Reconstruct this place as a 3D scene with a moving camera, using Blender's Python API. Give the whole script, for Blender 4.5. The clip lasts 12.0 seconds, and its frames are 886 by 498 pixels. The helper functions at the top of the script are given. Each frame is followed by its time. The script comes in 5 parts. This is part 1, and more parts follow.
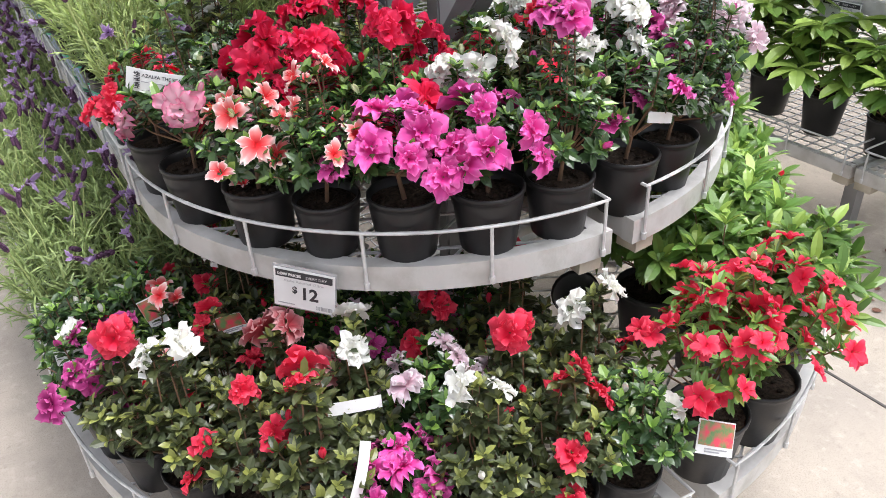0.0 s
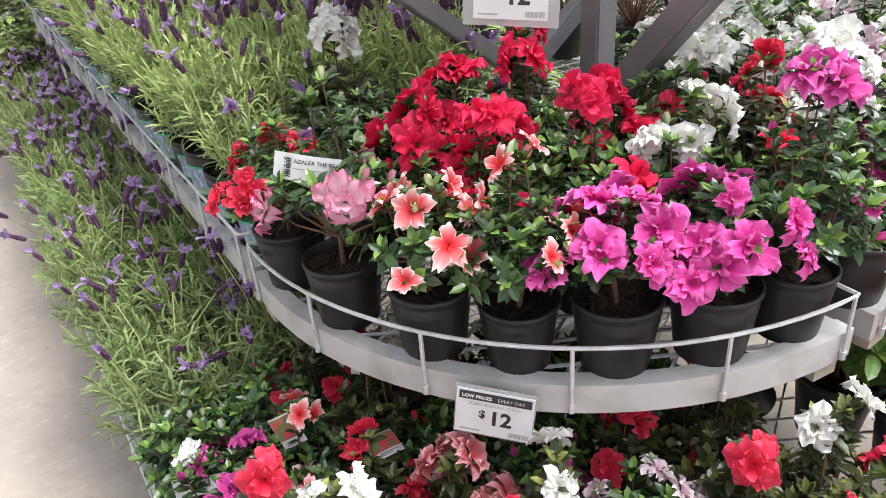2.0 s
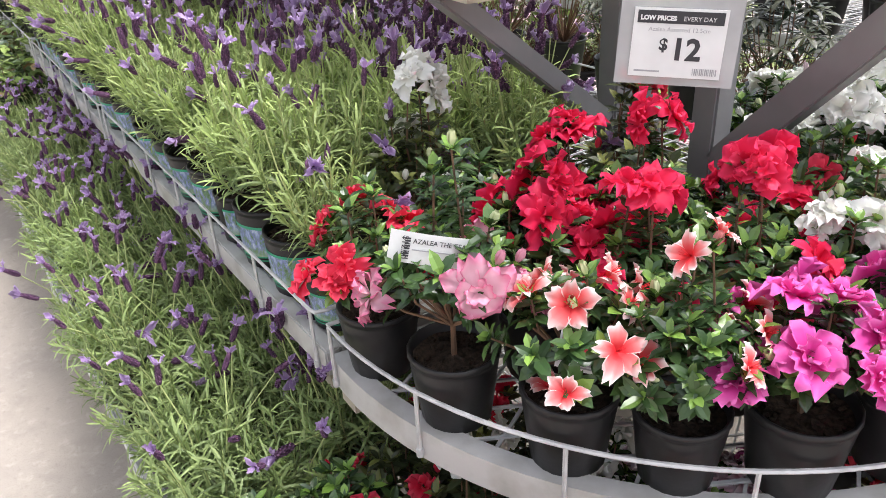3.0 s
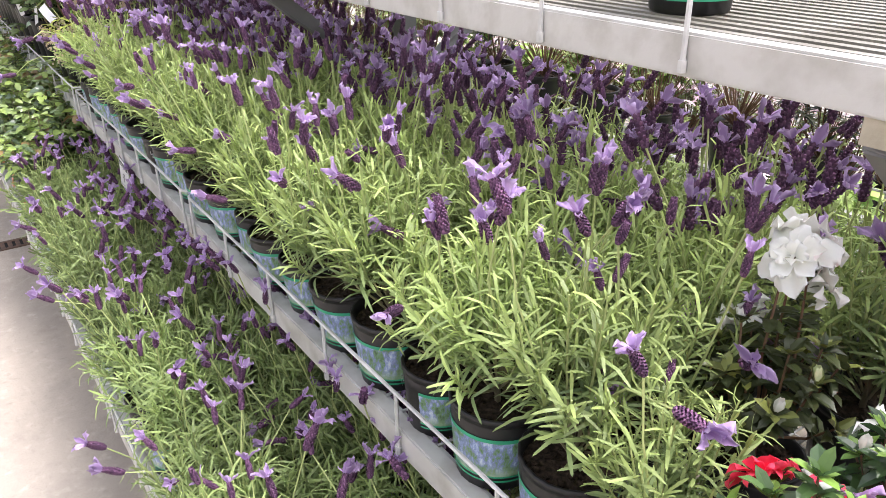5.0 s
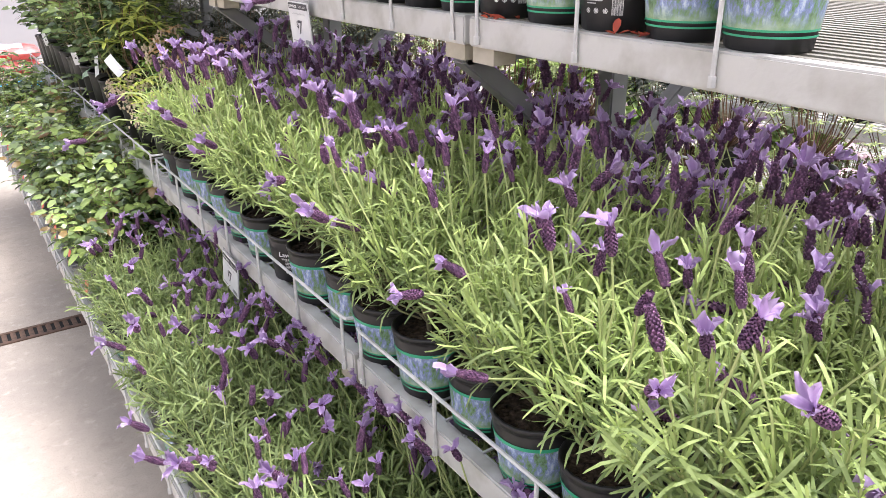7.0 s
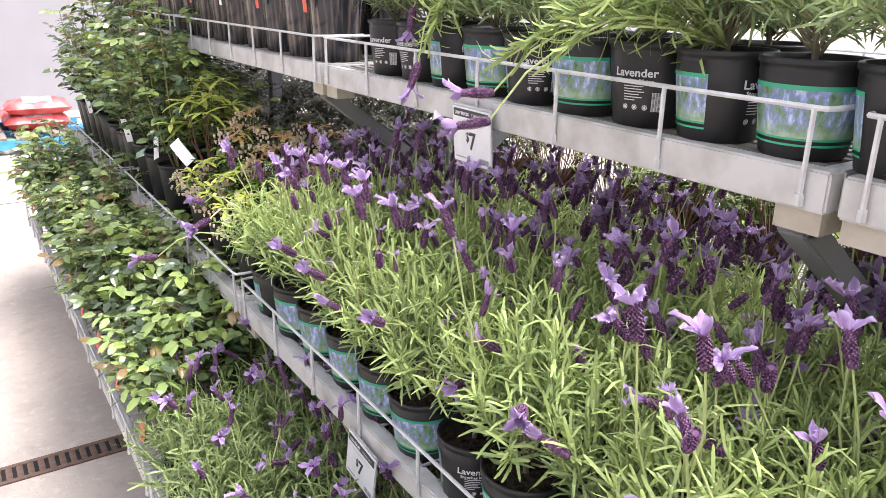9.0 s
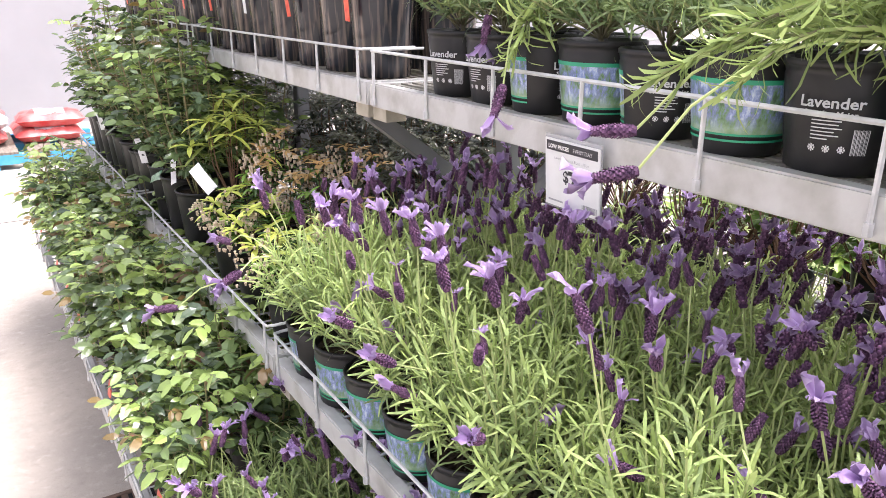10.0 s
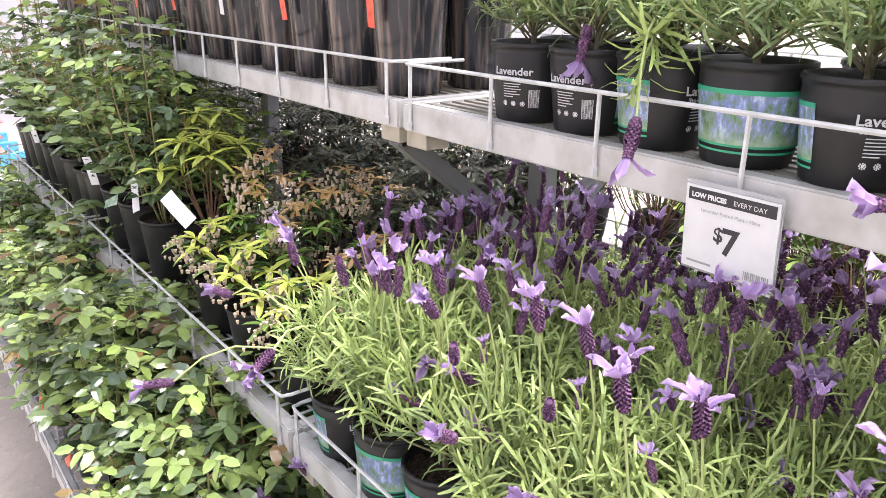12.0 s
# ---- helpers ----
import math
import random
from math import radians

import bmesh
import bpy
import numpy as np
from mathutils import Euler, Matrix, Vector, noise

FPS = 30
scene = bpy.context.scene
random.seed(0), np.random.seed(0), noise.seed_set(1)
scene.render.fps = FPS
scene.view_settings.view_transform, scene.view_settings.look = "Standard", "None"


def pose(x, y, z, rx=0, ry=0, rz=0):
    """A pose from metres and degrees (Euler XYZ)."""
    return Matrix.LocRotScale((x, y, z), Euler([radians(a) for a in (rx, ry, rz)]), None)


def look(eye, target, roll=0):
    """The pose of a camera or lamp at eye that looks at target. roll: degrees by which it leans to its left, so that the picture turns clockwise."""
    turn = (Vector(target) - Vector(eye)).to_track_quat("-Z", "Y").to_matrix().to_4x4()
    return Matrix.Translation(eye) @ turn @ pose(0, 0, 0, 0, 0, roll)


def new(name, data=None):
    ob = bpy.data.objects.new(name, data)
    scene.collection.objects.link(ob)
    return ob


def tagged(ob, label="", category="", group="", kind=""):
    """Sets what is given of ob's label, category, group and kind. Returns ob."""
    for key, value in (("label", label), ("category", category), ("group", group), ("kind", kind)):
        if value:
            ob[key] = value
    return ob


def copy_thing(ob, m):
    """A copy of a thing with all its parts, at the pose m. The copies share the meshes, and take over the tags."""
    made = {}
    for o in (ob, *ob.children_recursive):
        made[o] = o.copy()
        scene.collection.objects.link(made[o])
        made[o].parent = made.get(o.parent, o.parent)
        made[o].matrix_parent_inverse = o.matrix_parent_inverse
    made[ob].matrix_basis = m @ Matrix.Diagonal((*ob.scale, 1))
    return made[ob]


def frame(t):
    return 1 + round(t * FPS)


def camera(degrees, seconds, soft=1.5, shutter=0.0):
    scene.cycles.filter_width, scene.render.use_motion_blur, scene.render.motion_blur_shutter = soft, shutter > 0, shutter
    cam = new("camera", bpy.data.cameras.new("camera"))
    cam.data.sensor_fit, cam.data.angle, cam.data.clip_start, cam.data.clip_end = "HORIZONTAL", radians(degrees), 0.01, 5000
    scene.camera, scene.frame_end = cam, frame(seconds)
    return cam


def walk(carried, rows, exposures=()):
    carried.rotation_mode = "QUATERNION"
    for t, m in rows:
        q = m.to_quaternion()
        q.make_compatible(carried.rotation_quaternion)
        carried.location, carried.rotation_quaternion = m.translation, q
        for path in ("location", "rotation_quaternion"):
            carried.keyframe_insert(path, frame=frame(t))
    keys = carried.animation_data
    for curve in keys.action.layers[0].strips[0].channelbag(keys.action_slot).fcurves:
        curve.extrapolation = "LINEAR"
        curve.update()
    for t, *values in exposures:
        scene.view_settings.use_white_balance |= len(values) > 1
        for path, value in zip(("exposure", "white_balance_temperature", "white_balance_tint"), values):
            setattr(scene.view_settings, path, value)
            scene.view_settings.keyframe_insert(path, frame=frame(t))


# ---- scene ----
cam = camera(60.8, 12.0, 0.5)
PATH = [
    (0, (0.0414, 0.2744, 1.5142), (1.0147, 1.9163, 0.3405), -2.8),
    (0.5, (-0.0101, 0.3573, 1.5221), (1.0136, 1.9712, 0.3539), -2.8),
    (1, (-0.0571, 0.4312, 1.5277), (0.9766, 2.0530, 0.3786), -3.2),
    (1.5, (-0.0806, 0.5062, 1.5221), (0.9363, 2.1571, 0.4021), -3.3),
    (2, (-0.0818, 0.6518, 1.5176), (0.9106, 2.3341, 0.4200), -4.4),
    (2.5, (-0.0941, 0.7694, 1.5187), (0.9162, 2.4539, 0.4413), -4.2),
    (3, (-0.1546, 0.9318, 1.5210), (0.9251, 2.5995, 0.4850), -3.1),
    (3.5, (-0.2262, 1.0674, 1.5176), (0.9083, 2.7238, 0.5253), -2.1),
    (3.7, (-0.2397, 1.1122, 1.5232), (0.8994, 2.7597, 0.5208), -2.3),
    (5.3, (-0.2307, 1.7091, 1.5602), (0.9072, 3.3869, 0.6082), -0.6),
    (5.5, (-0.2397, 1.7696, 1.5602), (0.9027, 3.4496, 0.6171), -0.6),
    (6, (-0.2834, 1.9712, 1.5691), (0.8803, 3.6512, 0.6530), -0.5),
    (6.5, (-0.3259, 2.1414, 1.5736), (0.8523, 3.8170, 0.6664), -0.6),
    (7, (-0.3147, 2.3016, 1.5456), (0.8344, 4.0186, 0.6787), -0.5),
    (7.5, (-0.2845, 2.4886, 1.5814), (0.8086, 4.2549, 0.7414), -0.5),
    (7.7, (-0.3371, 2.5189, 1.5938), (0.7818, 4.2784, 0.7762), -0.2),
    (9.3, (-0.3270, 3.0755, 1.6016), (0.8333, 4.8462, 0.8725), 0.8),
    (9.5, (-0.3147, 3.1360, 1.5994), (0.8344, 4.9146, 0.8680), 0.4),
    (10, (-0.2688, 3.2816, 1.5971), (0.8646, 5.0736, 0.8758), 0.3),
    (10.5, (-0.2341, 3.3690, 1.6016), (0.9038, 5.1632, 0.8904), 0.4),
    (11, (-0.2341, 3.4742, 1.6005), (0.9408, 5.2394, 0.8803), 0.3),
    (11.5, (-0.2688, 3.5683, 1.6038), (0.9789, 5.2808, 0.8758), 0.6),
    (12, (-0.2979, 3.6445, 1.6083), (1.0013, 5.3144, 0.8725), 0.7),
]
walk(cam, [(t, look(eye, target, roll)) for t, eye, target, roll in PATH], [(0, 0.96, 6200, 13), (2.2, 1.02, 6200, 13), (3.5, 1.26, 6250, 15), (5.3, 1.46, 6300, 17), (9.3, 1.62, 6200, 20), (12, 1.78, 6200, 21)])

# ---- daylight: bright overcast under an open roof ----
SUN_EL, SUN_ROT = radians(71), radians(120)
world = bpy.data.worlds.new("overcast_sky")
scene.world = world
world.use_nodes = True
wn = world.node_tree.nodes
wl = world.node_tree.links
wn.clear()
sky = wn.new("ShaderNodeTexSky")
sky.sky_type = "NISHITA"
sky.sun_disc = False
sky.sun_elevation, sky.sun_rotation = SUN_EL, SUN_ROT
sky.air_density, sky.dust_density = 1.0, 4.0
grey = wn.new("ShaderNodeHueSaturation")
grey.inputs["Saturation"].default_value = 0.22
bg = wn.new("ShaderNodeBackground")
bg.inputs["Strength"].default_value = 0.15
out = wn.new("ShaderNodeOutputWorld")
wl.new(sky.outputs[0], grey.inputs["Color"])
wl.new(grey.outputs[0], bg.inputs[0])
wl.new(bg.outputs[0], out.inputs[0])
sun_data = bpy.data.lights.new("sun", "SUN")
sun_data.energy, sun_data.angle, sun_data.color = 1.5, radians(28), (1.0, 0.97, 0.93)
sun = new("sun", sun_data)
sun.matrix_basis = look((2.4, -1.4, 8), (0, 0, 0))

# ---- materials ----
def mat(name, color, rough=0.5, metal=0.0, color2=None, scale=20.0, bump=0.0, bump_scale=80.0, detail=4.0,
        tint=None, island=0.0, thin=0.0, spec=0.5, stretch=(1, 1, 1), low=0.35, high=0.65):
    """Principled surface. color2: blotches of a second colour; tint: colour where the attribute w is 1;
    island: how far pieces differ in brightness; thin: share of light let through leaves and petals."""
    m = bpy.data.materials.new(name)
    m.use_nodes = True
    n, l = m.node_tree.nodes, m.node_tree.links
    n.clear()
    o = n.new("ShaderNodeOutputMaterial")
    b = n.new("ShaderNodeBsdfPrincipled")
    b.inputs["Roughness"].default_value = rough
    b.inputs["Metallic"].default_value = metal
    b.inputs["Specular IOR Level"].default_value = spec
    col = n.new("ShaderNodeRGB")
    col.outputs[0].default_value = (*color, 1)
    c = col.outputs[0]
    tc = n.new("ShaderNodeTexCoord")
    mp = n.new("ShaderNodeMapping")
    mp.inputs["Scale"].default_value = stretch
    l.new(tc.outputs["Object"], mp.inputs[0])
    if color2:
        nz = n.new("ShaderNodeTexNoise")
        nz.inputs["Scale"].default_value = scale
        nz.inputs["Detail"].default_value = detail
        l.new(mp.outputs[0], nz.inputs["Vector"])
        rp = n.new("ShaderNodeMapRange")
        rp.inputs["From Min"].default_value, rp.inputs["From Max"].default_value = low, high
        l.new(nz.outputs[0], rp.inputs["Value"])
        mx = n.new("ShaderNodeMixRGB")
        l.new(rp.outputs[0], mx.inputs[0])
        l.new(c, mx.inputs[1])
        mx.inputs[2].default_value = (*color2, 1)
        c = mx.outputs[0]
    if tint:
        at = n.new("ShaderNodeAttribute")
        at.attribute_name = "w"
        mx = n.new("ShaderNodeMixRGB")
        l.new(at.outputs["Fac"], mx.inputs[0])
        l.new(c, mx.inputs[1])
        mx.inputs[2].default_value = (*tint, 1)
        c = mx.outputs[0]
    if island:
        gi = n.new("ShaderNodeNewGeometry")
        oi = n.new("ShaderNodeObjectInfo")
        ad = n.new("ShaderNodeMath")
        ad.operation = "ADD"
        l.new(gi.outputs["Random Per Island"], ad.inputs[0])
        l.new(oi.outputs["Random"], ad.inputs[1])
        rp = n.new("ShaderNodeMapRange")
        rp.inputs["From Max"].default_value = 2.0
        rp.inputs["To Min"].default_value, rp.inputs["To Max"].default_value = 1 - island, 1 + island
        l.new(ad.outputs[0], rp.inputs["Value"])
        hs = n.new("ShaderNodeHueSaturation")
        l.new(rp.outputs[0], hs.inputs["Value"])
        l.new(c, hs.inputs["Color"])
        c = hs.outputs[0]
    l.new(c, b.inputs["Base Color"])
    if bump:
        nb = n.new("ShaderNodeTexNoise")
        nb.inputs["Scale"].default_value = bump_scale
        nb.inputs["Detail"].default_value = 5
        l.new(mp.outputs[0], nb.inputs["Vector"])
        bp = n.new("ShaderNodeBump")
        bp.inputs["Strength"].default_value = bump
        bp.inputs["Distance"].default_value = 0.004
        l.new(nb.outputs[0], bp.inputs["Height"])
        l.new(bp.outputs[0], b.inputs["Normal"])
    if thin:
        tr = n.new("ShaderNodeBsdfTranslucent")
        l.new(c, tr.inputs[0])
        ms = n.new("ShaderNodeMixShader")
        ms.inputs[0].default_value = thin
        l.new(b.outputs[0], ms.inputs[1])
        l.new(tr.outputs[0], ms.inputs[2])
        l.new(ms.outputs[0], o.inputs[0])
    else:
        l.new(b.outputs[0], o.inputs[0])
    return m


def concrete_material():
    """Worn concrete: broad stains, cloudy patches, pale scuffs, faint broom marks, pores and grit."""
    m = mat("concrete", (0.50, 0.44, 0.365), 0.92, color2=(0.38, 0.34, 0.295), scale=1.3, detail=12, low=0.35, high=0.7, spec=0.12)
    n, l = m.node_tree.nodes, m.node_tree.links
    b = next(x for x in n if x.type == "BSDF_PRINCIPLED")
    c = b.inputs["Base Color"].links[0].from_socket
    tc = n.new("ShaderNodeTexCoord")
    heights = []
    for stretch, scale, other, low, high, amount in (((1, 1, 1), 9.0, (0.30, 0.265, 0.225), 0.50, 0.78, 0.55), ((1, 1, 1), 260.0, (0.20, 0.18, 0.155), 0.50, 0.72, 0.55),
                                                      ((1, 1, 1), 45.0, (0.26, 0.23, 0.195), 0.56, 0.74, 0.5), ((1, 1, 1), 22.0, (0.66, 0.60, 0.52), 0.54, 0.74, 0.45),
                                                      ((1, 1, 1), 3.4, (0.25, 0.21, 0.17), 0.60, 0.76, 0.45), ((26, 1.5, 1), 7.0, (0.34, 0.30, 0.26), 0.5, 0.8, 0.16)):
        mp = n.new("ShaderNodeMapping")
        mp.inputs["Scale"].default_value = stretch
        l.new(tc.outputs["Object"], mp.inputs[0])
        nz = n.new("ShaderNodeTexNoise")
        nz.inputs["Scale"].default_value, nz.inputs["Detail"].default_value, nz.inputs["Roughness"].default_value = scale, 8, 0.65
        l.new(mp.outputs[0], nz.inputs["Vector"])
        r = n.new("ShaderNodeMapRange")
        r.inputs["From Min"].default_value, r.inputs["From Max"].default_value, r.inputs["To Max"].default_value = low, high, amount
        l.new(nz.outputs[0], r.inputs["Value"])
        mx = n.new("ShaderNodeMixRGB")
        l.new(r.outputs[0], mx.inputs[0])
        l.new(c, mx.inputs[1])
        mx.inputs[2].default_value = (*other, 1)
        c = mx.outputs[0]
        heights.append(nz.outputs[0])
    l.new(c, b.inputs["Base Color"])
    bp = n.new("ShaderNodeBump")
    bp.inputs["Strength"].default_value, bp.inputs["Distance"].default_value = 0.4, 0.003
    l.new(heights[2], bp.inputs["Height"])
    l.new(bp.outputs[0], b.inputs["Normal"])
    return m


M_CONCRETE = concrete_material()
M_JOINT = mat("joint_filler", (0.07, 0.065, 0.06), 0.9, color2=(0.12, 0.11, 0.1))
M_WALL = mat("painted_wall", (0.40, 0.395, 0.405), 0.7, color2=(0.37, 0.365, 0.372), scale=2, bump=0.1)
M_STEEL = mat("white_coated_steel", (0.55, 0.54, 0.515), 0.5, color2=(0.35, 0.335, 0.295), scale=16, detail=12, low=0.44, high=0.78, bump=0.22, bump_scale=90)
M_WIRE = mat("galvanised_wire", (0.66, 0.66, 0.65), 0.38, 0.15, color2=(0.52, 0.52, 0.51), scale=40)
M_SLAT = mat("weathered_slat", (0.29, 0.27, 0.23), 0.65, color2=(0.19, 0.175, 0.14), scale=12, detail=7)
# this grey is darkened: part of the shelves' shade is put into it
M_POST = mat("grey_steel_post", (0.27, 0.27, 0.27), 0.5, 0.1, color2=(0.19, 0.19, 0.195), scale=6)
M_BLOCK = mat("weathered_timber_block", (0.50, 0.45, 0.36), 0.8, color2=(0.36, 0.32, 0.24), scale=14, bump=0.3)
M_POT = mat("black_pot_plastic", (0.014, 0.014, 0.015), 0.40, color2=(0.024, 0.023, 0.023), scale=18, bump=0.06, bump_scale=120, spec=0.35)
# tall pots: the brown streaks paint both the print and the film's reflections
M_BIGPOT = mat("dark_pot_print_and_sheen", (0.020, 0.022, 0.028), 0.2, color2=(0.24, 0.18, 0.145), scale=70, detail=8, stretch=(1, 1, 0.04), low=0.47, high=0.70)
M_SOIL = mat("potting_mix", (0.016, 0.012, 0.009), 0.95, color2=(0.055, 0.038, 0.026), scale=160, bump=1.0, bump_scale=140, island=0.7, spec=0.2)
M_GREENBAND = mat("green_print", (0.03, 0.36, 0.19), 0.4, color2=(0.03, 0.32, 0.17))
M_WHITE = mat("white_card", (0.74, 0.74, 0.73), 0.4, color2=(0.69, 0.69, 0.68), scale=30)
M_SLEEVE = mat("clear_sleeve", (0.60, 0.60, 0.60), 0.12, color2=(0.50, 0.50, 0.50), bump=0.15, bump_scale=30)
sleeve_nodes, sleeve_links = M_SLEEVE.node_tree.nodes, M_SLEEVE.node_tree.links
clear, film_mix = sleeve_nodes.new("ShaderNodeBsdfTransparent"), sleeve_nodes.new("ShaderNodeMixShader")
film_mix.inputs[0].default_value = 0.55
sleeve_links.new(clear.outputs[0], film_mix.inputs[1])
sleeve_links.new(next(x for x in sleeve_nodes if x.type == "BSDF_PRINCIPLED").outputs[0], film_mix.inputs[2])
sleeve_links.new(film_mix.outputs[0], next(x for x in sleeve_nodes if x.type == "OUTPUT_MATERIAL").inputs[0])
M_INK = mat("black_ink", (0.03, 0.03, 0.035), 0.45)
M_GREYINK = mat("grey_ink", (0.33, 0.33, 0.34), 0.45)
M_POTINK = mat("white_pot_print", (0.62, 0.62, 0.62), 0.45)
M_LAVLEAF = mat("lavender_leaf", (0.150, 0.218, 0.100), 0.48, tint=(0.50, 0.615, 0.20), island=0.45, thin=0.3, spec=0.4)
M_LAVSTEM = mat("lavender_stem", (0.15, 0.13, 0.075), 0.65, tint=(0.42, 0.49, 0.19), island=0.2)
M_LAVHEAD = mat("lavender_head", (0.075, 0.032, 0.076), 0.85, tint=(0.25, 0.12, 0.22), island=0.4)
M_LAVBRACT = mat("lavender_bract", (0.39, 0.25, 0.50), 0.6, tint=(0.56, 0.43, 0.66), island=0.35, thin=0.35)
M_AZLEAF = mat("azalea_leaf", (0.034, 0.072, 0.027), 0.27, tint=(0.24, 0.40, 0.07), island=0.4, thin=0.2, spec=0.6)
M_AZBRONZE = mat("azalea_bronze_leaf", (0.046, 0.062, 0.028), 0.34, tint=(0.34, 0.37, 0.09), island=0.35, thin=0.2)
M_RHODO = mat("bright_shrub_leaf", (0.11, 0.22, 0.045), 0.36, tint=(0.36, 0.50, 0.10), island=0.3, thin=0.25)
# near-black leaf: the deep shade under the top shelf is put into the colour
M_SHADELEAF = mat("shaded_shrub_leaf", (0.020, 0.036, 0.018), 0.35, tint=(0.060, 0.062, 0.030), island=0.4, thin=0.1)
M_TWIG = mat("brown_twig", (0.13, 0.075, 0.045), 0.8, color2=(0.2, 0.11, 0.06), scale=60)
M_ROSELEAF = mat("rose_leaf", (0.066, 0.105, 0.056), 0.22, tint=(0.36, 0.48, 0.13), island=0.5, thin=0.2, spec=0.7)
M_ROSERED = mat("young_rose_leaf", (0.13, 0.070, 0.032), 0.30, tint=(0.30, 0.21, 0.07), island=0.4, thin=0.2)
M_CANE = mat("green_cane", (0.14, 0.20, 0.06), 0.5, color2=(0.2, 0.13, 0.06), scale=20)
M_PIERIS = mat("pieris_leaf", (0.07, 0.12, 0.04), 0.4, tint=(0.60, 0.66, 0.12), island=0.3, thin=0.2)
M_PIERISGOLD = mat("bronze_shoot_leaf", (0.22, 0.16, 0.06), 0.45, tint=(0.66, 0.42, 0.16), island=0.3, thin=0.2)
M_CREAM = mat("cream_bells", (0.66, 0.56, 0.42), 0.6, color2=(0.52, 0.40, 0.28), scale=60, island=0.2)
M_FINELEAF = mat("fine_shrub_leaf", (0.12, 0.17, 0.06), 0.5, tint=(0.34, 0.40, 0.13), island=0.4, thin=0.2)
M_HEATH = mat("pink_heath_flower", (0.55, 0.26, 0.33), 0.6, tint=(0.76, 0.60, 0.62), island=0.3)
PETAL = {
    "red": mat("red_petal", (0.76, 0.015, 0.070), 0.5, tint=(0.86, 0.045, 0.14), island=0.15, thin=0.35, spec=0.25),
    "scarlet": mat("scarlet_petal", (0.78, 0.022, 0.070), 0.5, tint=(0.88, 0.09, 0.15), island=0.15, thin=0.35, spec=0.25),
    "magenta": mat("magenta_petal", (0.68, 0.040, 0.30), 0.5, tint=(0.80, 0.18, 0.50), island=0.2, thin=0.25, spec=0.25),
    "purple": mat("purple_petal", (0.42, 0.030, 0.20), 0.5, tint=(0.62, 0.12, 0.36), island=0.2, thin=0.25, spec=0.25),
    "white": mat("white_petal", (0.86, 0.86, 0.78), 0.5, tint=(0.90, 0.90, 0.87), island=0.06, thin=0.3, spec=0.25),
    "blush": mat("blush_petal", (0.72, 0.50, 0.58), 0.5, tint=(0.84, 0.76, 0.79), island=0.12, thin=0.3, spec=0.25),
    "salmon": mat("white_edged_salmon_petal", (0.78, 0.035, 0.045), 0.5, tint=(0.92, 0.76, 0.72), island=0.12, thin=0.3, spec=0.25),
    "pink": mat("pink_edged_pale_petal", (0.82, 0.52, 0.60), 0.5, tint=(0.78, 0.20, 0.36), island=0.12, thin=0.3, spec=0.25),
    "oldrose": mat("white_edged_crimson_petal", (0.52, 0.06, 0.08), 0.5, tint=(0.80, 0.46, 0.46), island=0.15, thin=0.3, spec=0.25),
}
M_BUD = mat("pale_green_bud", (0.62, 0.66, 0.38), 0.5, island=0.15)
M_BLUEPALLET = mat("blue_pallet_paint", (0.05, 0.33, 0.62), 0.7, color2=(0.1, 0.4, 0.62), scale=15)
M_DECKWOOD = mat("grey_pallet_board", (0.28, 0.23, 0.18), 0.85, color2=(0.17, 0.14, 0.11), scale=8, stretch=(8, 1, 1))
M_BAGRED = mat("red_bag_film", (0.55, 0.045, 0.04), 0.3, color2=(0.66, 0.20, 0.18), scale=9, bump=0.3, bump_scale=14)
M_BAGWHITE = mat("white_bag_film", (0.72, 0.66, 0.66), 0.3, color2=(0.62, 0.5, 0.5), scale=12, bump=0.3, bump_scale=14)
M_GRATE = mat("rusty_cast_iron", (0.085, 0.055, 0.040), 0.8, color2=(0.15, 0.09, 0.06), scale=40, bump=0.3)
M_DRAINSHADE = mat("drain_shade", (0.01, 0.01, 0.01), 0.95)
M_TAGRED = mat("red_swing_tag", (0.66, 0.05, 0.03), 0.4, color2=(0.72, 0.16, 0.08), scale=60)
M_TAGGREEN = mat("green_leaf_tag", (0.10, 0.24, 0.12), 0.4, color2=(0.45, 0.55, 0.42), scale=50)
M_TAGPHOTO = mat("flower_photo_tag", (0.70, 0.06, 0.10), 0.35, color2=(0.13, 0.24, 0.08), scale=55, detail=4, low=0.40, high=0.60)


